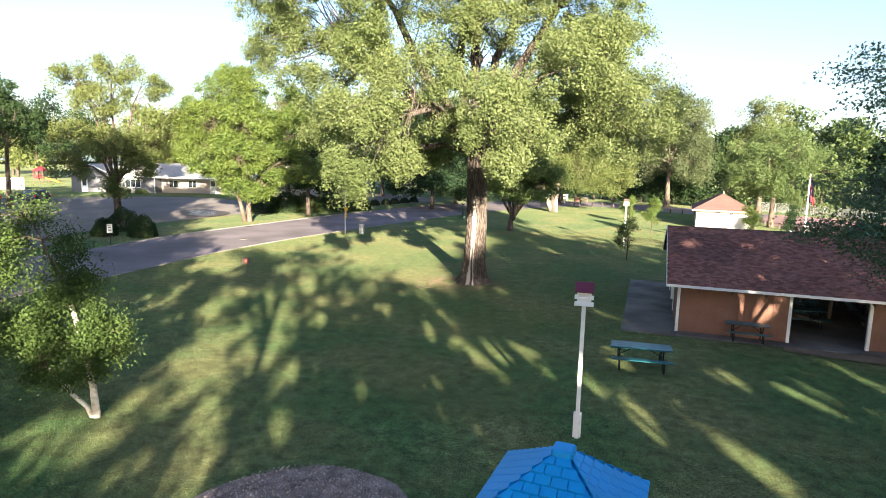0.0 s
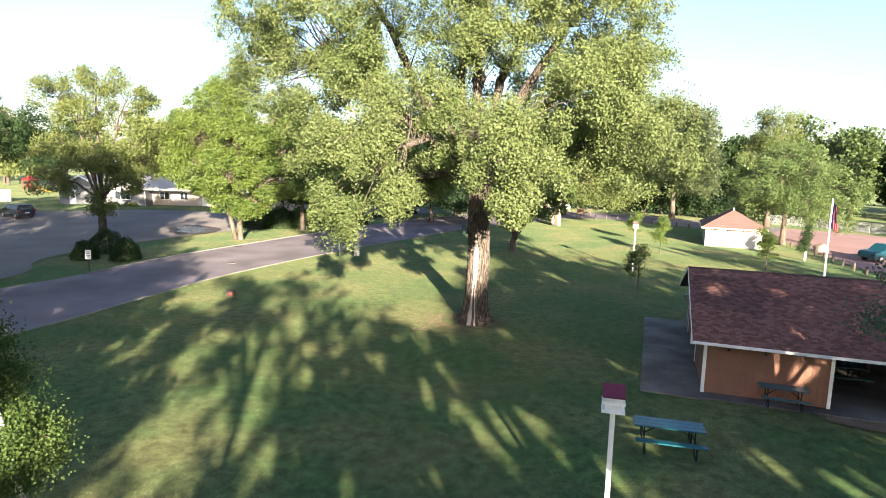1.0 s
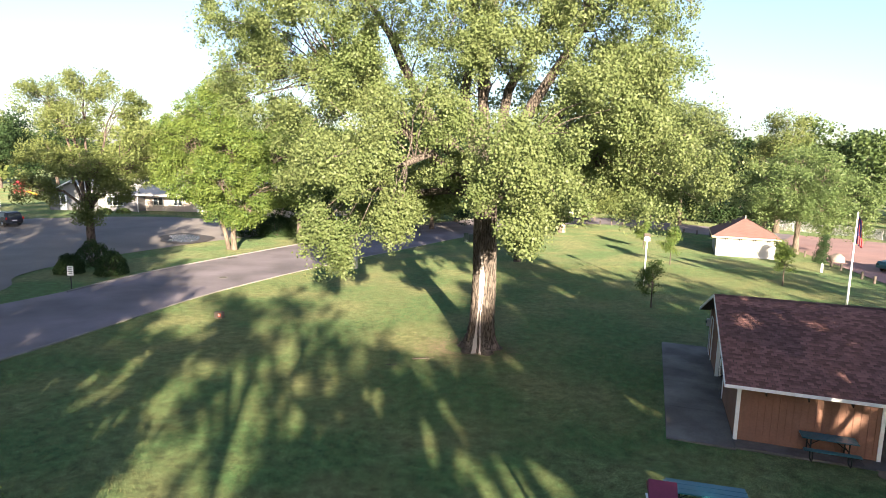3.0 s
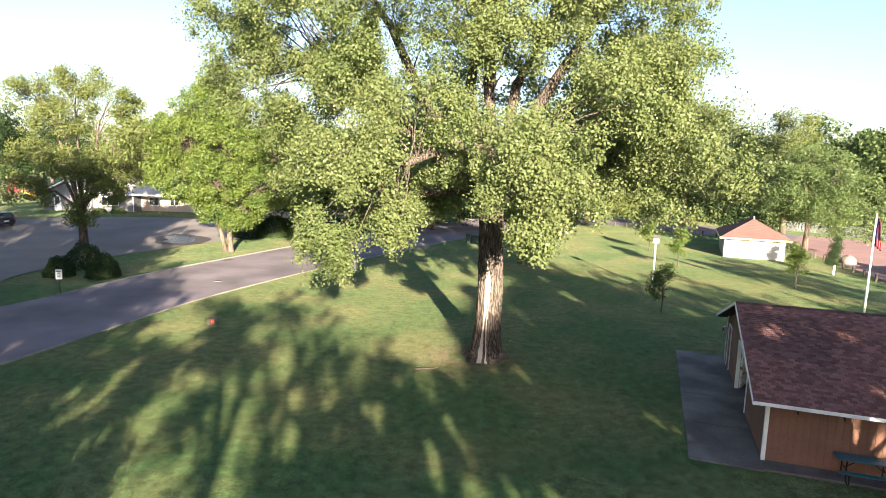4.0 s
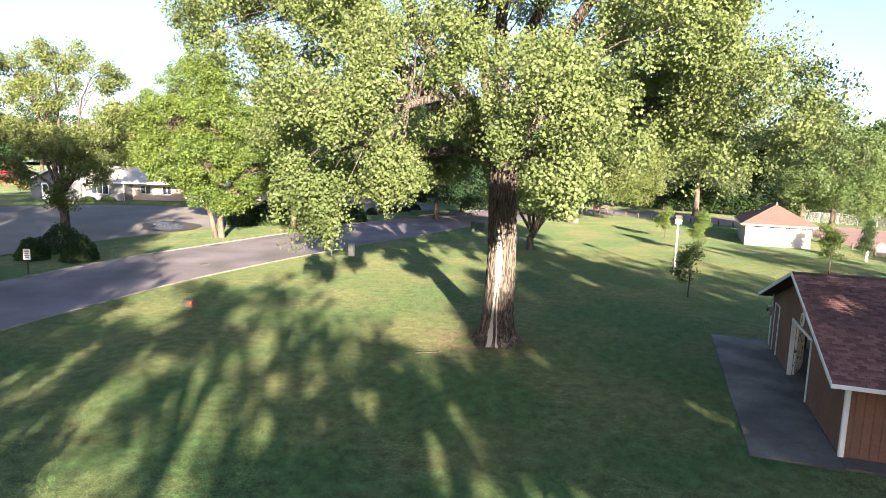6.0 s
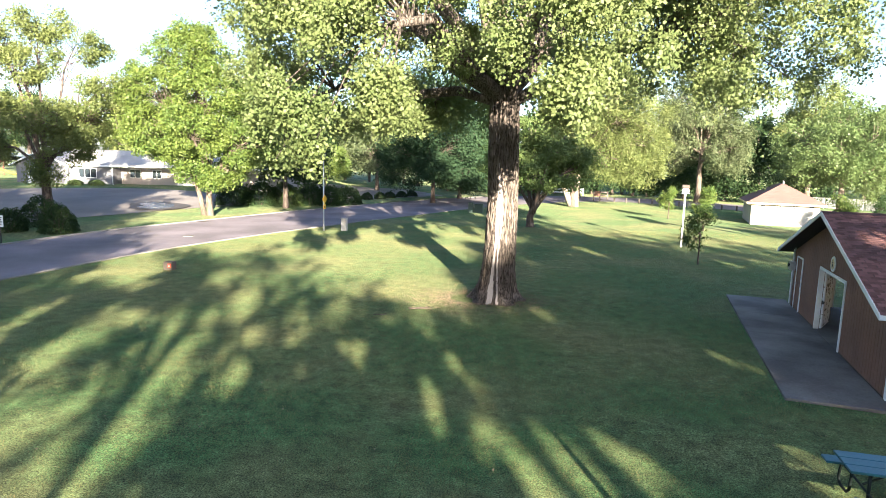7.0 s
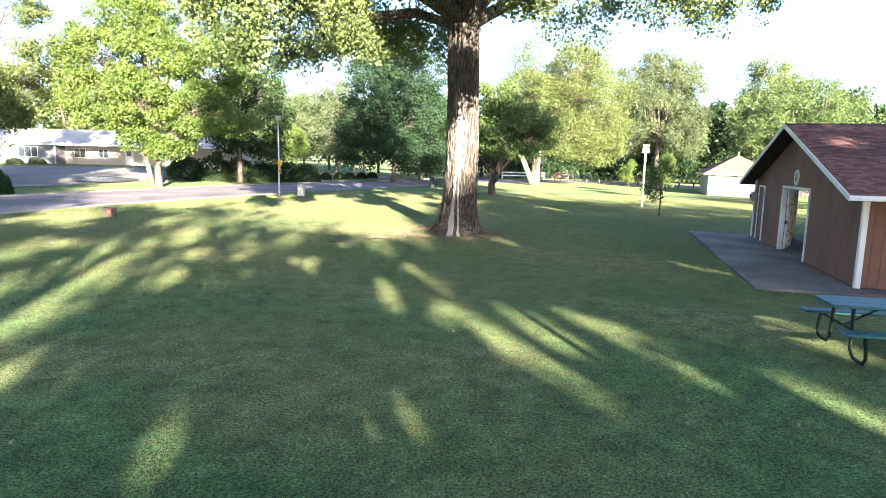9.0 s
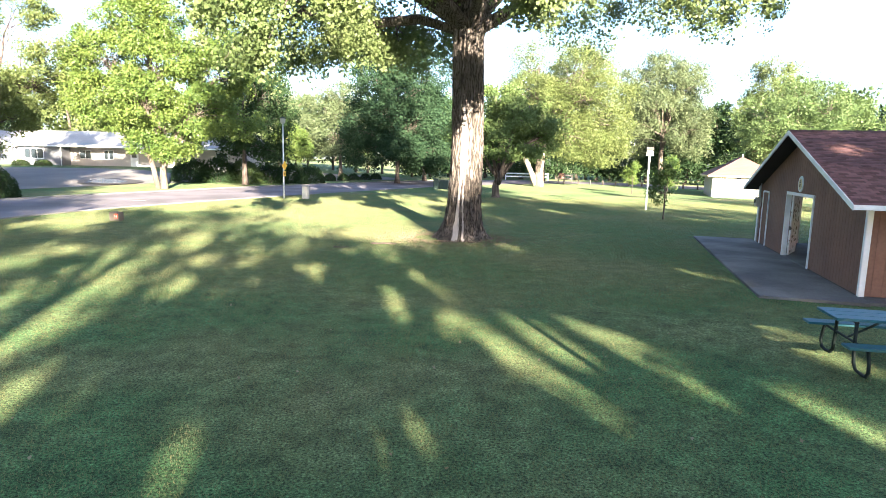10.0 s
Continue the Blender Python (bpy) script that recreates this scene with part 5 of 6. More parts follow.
shrub(-29.75, 48.1, 1.05, 1.0, 1.45, LEAF_DARK, 1, "clipped dark evergreen shrub on the grass island")
shrub(-26.6, 48.2, 1.2, 1.15, 1.7, LEAF_DARK, 2, "clipped round green shrub on the grass island")
shrub(-29.9, 51.2, 1.35, 1.2, 2.05, LEAF_DARK, 3, "clipped dark evergreen shrub behind two others")
for i, (x, y, r, h, m) in enumerate([(-23.8, 70.4, 1.9, 2.2, LEAF_DARK), (-21.6, 71.6, 2.0, 2.5, LEAF_DARK), (-19.4, 73.0, 1.9, 2.4, LEAF_MID), (-17.4, 75.2, 1.9, 2.1, LEAF_DARK), (-15.8, 77.2, 1.9, 2.2, LEAF_DARK), (-14.2, 79.4, 1.8, 2.0, LEAF_DARK)]):
    shrub(x, y, r, r, h, m, 10 + i, "loose dark green hedge shrub behind the kerb", 0.15, 4200)
for i, (x, y) in enumerate([(-13.4, 88.2), (-12.0, 90.2), (-10.9, 92.2), (-9.6, 94.6), (-8.4, 97.2)]):
    shrub(x, y, 0.8, 0.8, 0.9, LEAF_DARK, 20 + i, "small round shrub beside the far lot", 0.13, 1200)
for i, (x, y) in enumerate([(-47.5, 81.2), (-45.2, 81.6), (-40.0, 88.0), (-36.5, 86.6), (-31.0, 85.5)]):
    shrub(x, y, 1.0, 0.7, 0.7, LEAF_MID, 30 + i, "low shrub in the house's flower bed", 0.13, 1200)

# ---- park buildings ----
def hip_roof(bm, x0, x1, y0, y1, z, top, out):
    """A hip roof with its ridge along y."""
    x0, x1, y0, y1 = x0 - out, x1 + out, y0 - out, y1 + out
    xm, run = (x0 + x1) / 2, (x1 - x0) / 2
    v = [bm.verts.new(p) for p in ((x0, y0, z), (x1, y0, z), (x1, y1, z), (x0, y1, z), (xm, y0 + run * 0.95, top), (xm, y1 - run * 0.95, top))]
    for c in ((0, 1, 4), (1, 2, 5, 4), (2, 3, 5), (3, 0, 4, 5), (3, 2, 1, 0)):
        bm.faces.new([v[i] for i in c])
    bmesh.ops.recalc_face_normals(bm, faces=bm.faces)
    return v


def restroom():
    t = thing("restroom_building", place(26.15, 67.8, -19.5), "small white block restroom building with a red-brown hip roof", "building")
    W, D, H = 5.5, 8.2, 2.0
    for lo, hi in (((0, 0, -0.1), (W, 0.2, H)), ((0, D - 0.2, -0.1), (W, D, H)), ((0, 0.2, -0.1), (0.2, D - 0.2, H)), ((W - 0.2, 0.2, -0.1), (W, D - 0.2, H))):
        part("wall", box(B(), lo, hi, 0.01), BLOCK, t)
    # block courses stand a little proud of their joints
    for r in range(10):
        for k in range(14):
            s = (k + (0.5 if r % 2 else 0)) * 0.4
            a, b = max(0.01, s + 0.006), min(W - 0.01, s + 0.394)
            if b - a > 0.05:
                part("block", box(B(), (a, -0.012, r * 0.2 + 0.006), (b, 0.0, r * 0.2 + 0.194)), BLOCK, t)
    bm = B()
    hip_roof(bm, 0, W, 0, D, H + 0.08, 3.85, 0.45)
    roof_ob = part("roof", bm, TAN_SHINGLE, t, "red-brown shingle hip roof")
    o = 0.45
    for lo, hi in (((-o, -o - 0.02, H - 0.08), (W + o, -o, H + 0.08)), ((-o, D + o, H - 0.08), (W + o, D + o + 0.02, H + 0.08)), ((-o - 0.02, -o, H - 0.08), (-o, D + o, H + 0.08)), ((W + o, -o, H - 0.08), (W + o + 0.02, D + o, H + 0.08))):
        part("fascia", box(B(), lo, hi), CREAM, t)
    part("soffit", box(B(), (-o, -o, H - 0.02), (W + o, D + o, H + 0.06)), CREAM, t)
    # shingle courses over the front and left slopes
    run = (W + 2 * o) / 2
    for c in range(13):
        f0, f1 = c / 13, (c + 1) / 13
        bm = B()
        z0, z1 = H + 0.08 + 1.77 * f0 + 0.02, H + 0.08 + 1.77 * f1 + 0.012
        q = [(-o + run * f0, -o + run * 0.95 * f0, z0), (W + o - run * f0, -o + run * 0.95 * f0, z0), (W + o - run * f1, -o + run * 0.95 * f1, z1), (-o + run * f1, -o + run * 0.95 * f1, z1)]
        low = [bm.verts.new(Vector(p) - Vector((0, 0, 0.02))) for p in q[:2]]
        v = [bm.verts.new(p) for p in q]
        bm.faces.new(v)
        bm.faces.new((low[0], low[1], v[1], v[0]))
        part("shingle_course", bm, TAN_SHINGLE, roof_ob)
    part("vent_pipe", tube(B(), [(W / 2, 2.6, 3.7), (W / 2, 2.6, 4.1)], [0.06, 0.06], 10), WHITE, roof_ob)
    for x in (0.95, 2.25, 3.55, 4.85):
        v = part("vent", box(B(), (x - 0.17, -0.03, 1.62), (x + 0.17, -0.005, 1.88), 0.004), BLACK, t)
        part("vent_bar", box(B(), (x - 0.17, -0.045, 1.73), (x + 0.17, -0.031, 1.77)), BLOCK, v)
        part("vent_bar", box(B(), (x - 0.02, -0.045, 1.62), (x + 0.02, -0.031, 1.88)), BLOCK, v)


restroom()


def window(parent, x, y, z, w, h, panes=2, facing=-1):
    """A framed window on a wall that faces along y."""
    f = part("window", box(B(), (x - w / 2, min(y, y + facing * 0.05), z), (x + w / 2, max(y, y + facing * 0.05), z + h), 0.005), WHITE, parent)
    for k in range(panes):
        a = x - w / 2 + 0.07 + k * (w - 0.07) / panes
        b = a + (w - 0.07) / panes - 0.07
        part("pane", box(B(), (a, y + facing * 0.06, z + 0.08), (b, y + facing * 0.052, z + h - 0.08)), GLASS, f)
    return f


def gable_roof(bm, x0, x1, y0, y1, z, top, out, thick=0.14):
    """A gable roof with its ridge along x."""
    ym = (y0 + y1) / 2
    for ya, sgn in ((y0 - out, 1), (y1 + out, -1)):
        v = [bm.verts.new((x, y, zz + d)) for d in (0, thick) for x, y, zz in ((x0 - out, ya, z), (x1 + out, ya, z), (x1 + out, ym, top), (x0 - out, ym, top))]
        for c in ((0, 1, 2, 3), (4, 5, 6, 7), (0, 1, 5, 4), (1, 2, 6, 5), (2, 3, 7, 6), (3, 0, 4, 7)):
            bm.faces.new([v[i] for i in c])
    bmesh.ops.recalc_face_normals(bm, faces=bm.faces)


def house():
    t = thing("house", pose(-52.0, 83.5, 1.28), "long low grey ranch house with a pale shingle roof", "house")
    wings = [(0.0, 7.8, 0.0, 9.0, GREY_SIDING_SHADED), (7.8, 29.0, 1.8, 10.0, TAN_SIDING)]
    for i, (x0, x1, y0, y1, mat) in enumerate(wings):
        part("wall", box(B(), (x0, y0, -0.4), (x1, y1, 2.3)), mat, t)
        for k in range(9):
            part("siding_board", box(B(), (x0 + 0.01, y0 - 0.02, 0.1 + k * 0.24), (x1 - 0.01, y0 - 0.002, 0.31 + k * 0.24), 0.004), mat, t)
        ym = (y0 + y1) / 2
        for xx in (x1 - 0.1,) if i else ():
            bm = B()
            a = [bm.verts.new(p) for p in ((xx, y0, 2.3), (xx, y1, 2.3), (xx, ym, 4.05))]
            b = [bm.verts.new(p) for p in ((xx + 0.1, y0, 2.3), (xx + 0.1, y1, 2.3), (xx + 0.1, ym, 4.05))]
            bm.faces.new(a)
            bm.faces.new(b)
            bm.faces.new((a[0], b[0], b[2], a[2]))
            bm.faces.new((a[1], b[1], b[2], a[2]))
            bmesh.ops.recalc_face_normals(bm, faces=bm.faces)
            part("gable", bm, mat, t)
    bm = B()
    gable_roof(bm, 0.0, 29.0, 0.0, 10.0, 2.3, 4.1, 0.5)
    part("roof", bm, GREY_ROOF, t)
    part("gutter", box(B(), (2.9, -0.62, 2.2), (29.5, -0.5, 2.36), 0.01), WHITE, t)
    part("soffit", box(B(), (7.8, -0.49, 2.22), (29.4, 1.8, 2.28)), WHITE, t)
    window(t, 4.6, 0.0, 0.75, 2.3, 1.25, 3)
    # the cross wing, its gable to the lot
    bm = prism(B(), [(-4.2, -0.4), (2.3, -0.4), (2.3, 2.2), (-0.95, 3.75), (-4.2, 2.2)], -0.4, 8.6)
    part("wall", bm, GREY_SIDING_SHADED, t)
    for k in range(9):
        part("siding_board", box(B(), (-4.19, -0.42, 0.1 + k * 0.24), (2.29, -0.402, 0.31 + k * 0.24), 0.004), GREY_SIDING_SHADED, t)
    for x0, z0, x1, z1 in ((-4.75, 2.06, -0.95, 3.88), (2.85, 2.06, -0.95, 3.88)):
        part("roof", prism(B(), [(x0, z0), (x1, z1), (x1, z1 + 0.14), (x0, z0 + 0.14)], -0.9, 8.8), GREY_ROOF, t)
        part("barge_board", prism(B(), [(x0, z0 - 0.05), (x1, z1 - 0.05), (x1, z1 + 0.15), (x0, z0 + 0.15)], -0.93, -0.903), WHITE, t)
    gable_door = part("door", box(B(), (-2.75, -0.46, 0.0), (-1.8, -0.425, 2.05), 0.006), WHITE, t)
    part("door_pane", box(B(), (-2.55, -0.475, 0.9), (-2.0, -0.462, 1.85)), GLASS, gable_door)
    for x, w in ((9.6, 1.4), (12.4, 1.2), (18.5, 1.6), (22.0, 1.6), (26.0, 1.4)):
        window(t, x, 1.8, 0.8, w, 1.1, 2)
    d = part("door", box(B(), (15.0, 1.72, 0.0), (15.95, 1.775, 2.05), 0.006), WHITE, t)
    part("door_pane", box(B(), (15.2, 1.705, 1.1), (15.75, 1.718, 1.85)), GLASS, d)
    for x in (2.42, 7.75):
        part("downpipe", tube(B(), [(x, -0.08, 2.2), (x, -0.06, 0.1), (x + 0.3, -0.4, -0.1)], [0.05, 0.05, 0.05], 8), WHITE, t)


house()


# ---- posts, signs, lamps ----
def bird_house(x, y, top, label, roof_mat, group="bird house posts", turn=-12.0, sleeve=True, scale=1.0):
    """A martin house of two floors on a white square post."""
    t = thing("bird_house", place(x, y, turn), label, "bird house", group)
    s = scale
    part("post", box(B(), (-0.05, -0.05, -0.2), (0.05, 0.05, top), 0.006), WHITE, t)
    if sleeve:
        part("post_sleeve", box(B(), (-0.1, -0.085, 0.0), (-0.052, 0.085, 0.62), 0.006), WHITE, t)
        part("post_sleeve", box(B(), (0.052, -0.085, 0.0), (0.1, 0.085, 0.62), 0.006), WHITE, t)
    z = top
    for k in range(2):
        part("tray", box(B(), (-0.31 * s, -0.27 * s, z), (0.31 * s, 0.27 * s, z + 0.025), 0.004), WHITE, t)
        w = part("storey", box(B(), (-0.23 * s, -0.19 * s, z + 0.025), (0.23 * s, 0.19 * s, z + 0.17), 0.004), WHITE, t)
        for xx in (-0.12, 0.0, 0.12):
            part("entry_hole", tube(B(), [(xx * s, 0.19 * s, z + 0.1), (xx * s, 0.19 * s + 0.004, z + 0.1)], [0.028, 0.028], 10), BLACK, w)
        part("ledge_rail", box(B(), (-0.31 * s, -0.27 * s, z + 0.025), (0.31 * s, -0.255 * s, z + 0.07), 0.003), WHITE, w)
        z += 0.17
    bm = B()
    prism(bm, [(-0.34 * s, 0), (0.34 * s, 0), (0.34 * s, 0.03), (0.0, 0.22), (-0.34 * s, 0.03)], -0.3 * s, 0.3 * s)
    bmesh.ops.rotate(bm, verts=bm.verts, cent=(0, 0, 0), matrix=Matrix.Rotation(radians(90), 3, "Z"))
    bmesh.ops.translate(bm, verts=bm.verts, vec=(0, 0, z))
    part("roof", bm, roof_mat, t)
    return t


bird_house(3.52, 14.19, 3.42, "white martin house with a maroon roof on a white post", MAROON, scale=0.74)
bird_house(13.85, 50.5, 3.45, "white martin house with a dark roof on a white post", TIMBER, scale=0.72, sleeve=False)


def street_sign(x, y, label):
    t = thing("street_sign", place(x, y, 6), label, "sign")
    part("post", box(B(), (-0.03, -0.02, -0.1), (0.03, 0.02, 1.25)), BLACK, t)
    board = part("sign_board", box(B(), (-0.2, -0.04, 0.98), (0.2, -0.022, 1.62), 0.006), WHITE, t)
    for z, w in ((1.5, 0.14), (1.38, 0.1), (1.26, 0.14), (1.14, 0.12)):
        part("sign_mark", box(B(), (-w, -0.046, z - 0.025), (w, -0.0405, z + 0.025)), BLACK, board)


street_sign(-25.9, 42.6, "small white sign with dark lines on a black post")


def lamp_post(x, y):
    t = thing("lamp_post", place(x, y, 72), "slim grey lamp post with a yellow sign", "lamp post")
    part("post", tube(B(), [(0, 0, -0.2), (0, 0, 0.3), (0, 0, 5.1)], [0.07, 0.06, 0.045], 12), STEEL, t, smooth=True)
    part("lamp_head", tube(B(), [(0, 0, 5.08), (0, 0, 5.2), (0, 0, 5.45)], [0.07, 0.16, 0.2], 12), STEEL, t)
    part("lamp_cap", tube(B(), [(0, 0, 5.45), (0, 0, 5.5), (0, 0, 5.58)], [0.24, 0.22, 0.06], 12), DARK_STEEL, t)
    part("warning_sign", box(B(), (-0.24, -0.09, 2.0), (0.24, -0.075, 2.48), 0.005, pose(0, 0, 0) @ Matrix.Translation((0, 0, 2.24)) @ Matrix.Rotation(radians(45), 4, "Y") @ Matrix.Translation((0, 0, -2.24))), YELLOW, t)
    pl = part("speed_plate", box(B(), (-0.17, -0.09, 1.52), (0.17, -0.075, 1.86), 0.005), YELLOW, t)
    part("sign_mark", box(B(), (-0.08, -0.096, 1.62), (-0.02, -0.0905, 1.76)), BLACK, pl)
    part("sign_mark", box(B(), (0.02, -0.096, 1.62), (0.08, -0.0905, 1.76)), BLACK, pl)


lamp_post(-10.6, 53.6)


def bollard_box(x, y, w, d, h, mat, label, name="utility_box", cap=None, marks=(), turn=-10):
    t = thing(name, place(x, y, turn), label, "utility box")
    part("body", box(B(), (-w / 2, -d / 2, -0.05), (w / 2, d / 2, h), min(w, d) * 0.08), mat, t)
    if cap:
        part("lid", box(B(), (-w / 2 - 0.02, -d / 2 - 0.02, h), (w / 2 + 0.02, d / 2 + 0.02, h + 0.05), 0.01), cap, t)
    for lo, hi, m in marks:
        part("mark", box(B(), lo, hi, 0.004), m, t)


bollard_box(-9.15, 53.9, 0.42, 0.34, 0.85, BLOCK, "pale utility pedestal with a flat lid on the grass", cap=BLOCK)
bollard_box(-13.66, 37.2, 0.46, 0.34, 0.34, TIMBER, "low weathered wooden marker block with an orange tag", "marker_block",
            marks=(((0.02, -0.184, 0.08), (0.19, -0.168, 0.27), ORANGE), ((0.06, -0.19, 0.12), (0.075, -0.1845, 0.23), WHITE), ((0.13, -0.19, 0.12), (0.145, -0.1845, 0.23), WHITE)))
bollard_box(0.1, 72.3, 0.5, 0.5, 1.0, GREEN_BOX, "dark green utility cabinet at the kerb", cap=GREEN_BOX)
bollard_box(0.9, 72.6, 0.9, 0.7, 0.85, GREEN_BOX, "wide dark green utility cabinet at the kerb", cap=GREEN_BOX)


def park_sign(x, y):
    t = thing("park_sign", place(x, y), "brown wooden notice board on two posts", "sign")
    for s in (-0.45, 0.45):
        part("post", box(B(), (s - 0.07, -0.07, -0.1), (s + 0.07, 0.07, 1.5), 0.01), TIMBER, t)
    part("board", box(B(), (-0.38, -0.04, 0.7), (0.38, 0.04, 1.45), 0.01), SIDING, t)


park_sign(18.2, 97.8)

# low timber posts beside the road and car park
def low_post(m):
    t = thing("road_post", m, "short dark timber post beside the road", "post", "timber posts along the road")
    part("post", tube(B(), [(0, 0, -0.15), (0, 0, 0.58), (0, 0, 0.64)], [0.1, 0.1, 0.07], 10), TIMBER, t)
    return t


post0 = low_post(place(20.5, 97.0))
for line, n in (([(22.0, 96.2), (27.0, 91.6), (32.6, 85.0), (36.8, 78.8)], 13), ([(36.6, 77.0), (35.6, 66.0), (33.4, 54.0), (32.8, 46)], 16)):
    for x, y in evenly(line, n):
        copy_thing(post0, place(x, y))


def rail_fence(x, y, turn, w, label, mat=WHITE):
    t = thing("barrier_gate", place(x, y, turn), label, "barrier")
    for s in (-w / 2, w / 2):
        part("post", box(B(), (s - 0.08, -0.08, -0.1), (s + 0.08, 0.08, 1.2), 0.01), mat, t)
    for z in (0.45, 0.95):
        part("rail", box(B(), (-w / 2, -0.04, z), (w / 2, 0.04, z + 0.22), 0.01), mat, t)


rail_fence(20.3, 103.0, 4, 1.2, "brown timber sign frame beside the road", TIMBER)
rail_fence(15.3, 111.5, -2, 7.0, "white rail barrier at the road bend")


def chain_fence():
    t = thing("chain_link_fence", pose(0, 0, 0), "grey chain-link fence along the car park", "fence")
    line = evenly([(46.5, 96.0), (51.5, 92.2), (56.5, 85.0), (64.5, 71.0)], 15)
    for x, y in line:
        part("post", tube(B(), [(x, y, -0.1), (x, y, 1.5)], [0.035, 0.035], 8), STEEL, t)
    bm = B()
    for (x, y), (u, v) in zip(line, line[1:]):
        tube(bm, [(x, y, 1.45), (u, v, 1.45)], [0.025, 0.025], 6)
        n = 26
        for k in range(n):
            for up in (0, 1):
                a, b = k / n, min(1.0, (k + 5) / n)
                tube(bm, [(x + (u - x) * a, y + (v - y) * a, 0.05 if up else 1.42), (x + (u - x) * b, y + (v - y) * b, 1.42 if up else 0.05)], [0.009, 0.009], 3, caps=False)
    tagged(part("wire_mesh", bm, STEEL, t), kind="stuff")


chain_fence()


def boulder(x, y, r, seed):
    bm = B()
    bmesh.ops.create_icosphere(bm, subdivisions=3, radius=r)
    for v in bm.verts:
        v.co *= 1 + 0.22 * noise.noise(v.co * 1.6 / r + Vector((seed, 0, 0)))
        v.co.z = v.co.z * 0.75 + r * 0.35
    ob = part("boulder", bm, STONE, smooth=True)
    ob.matrix_basis = place(x, y)
    tagged(ob, "grey-brown boulder at the car park's edge", "boulder")


boulder(37.3, 65.7, 0.75, 3)


def flagpole(x, y):
    t = thing("flagpole", place(x, y), "white flagpole with a drooping red, white and blue flag", "flagpole")
    part("pole", tube(B(), [(0, 0, -0.2), (0, 0, 1.9), (0, 0, 6.4)], [0.075, 0.065, 0.04], 12), WHITE, t, smooth=True)
    part("finial", tube(B(), [(0, 0, 6.4), (0, 0, 6.5)], [0.06, 0.03], 10), STEEL, t)
    m = 22
    for s in range(9):
        # the flag hangs in folds: stripes run down the pole side
        bm = B()
        grid = []
        for i in range(s * 2, s * 2 + 3):
            col = []
            for j in range(m + 1):
                f, g = i / 18, j / m
                col.append(bm.verts.new((0.06 + 0.42 * f * (0.55 + 0.45 * g) + 0.03 * math.sin(g * 5 + f * 9), 0.10 * math.sin(f * 16) * (0.3 + f), 6.25 - 1.75 * g - 0.35 * f)))
            grid.append(col)
        for a, b in zip(grid, grid[1:]):
            for j in range(m):
                bm.faces.new((a[j], b[j], b[j + 1], a[j + 1]))
        bmesh.ops.solidify(bm, geom=bm.faces[:], thickness=0.006)
        mats = (FLAG_BLUE if s in (1, 2, 5) else (FLAG_RED, WHITE)[s % 2])
        part("flag_fold", bm, mats, t)
    bm = B()
    for k, (a, z) in enumerate(((0.16, 4.95), (0.3, 4.8), (0.42, 4.75))):
        tube(bm, [(a, -0.08, z), (a + 0.02, -0.08, z - 0.5)], [0.05, 0.04], 6)
    part("flag_end", bm, FLAG_RED, t)


flagpole(25.1, 44.1)

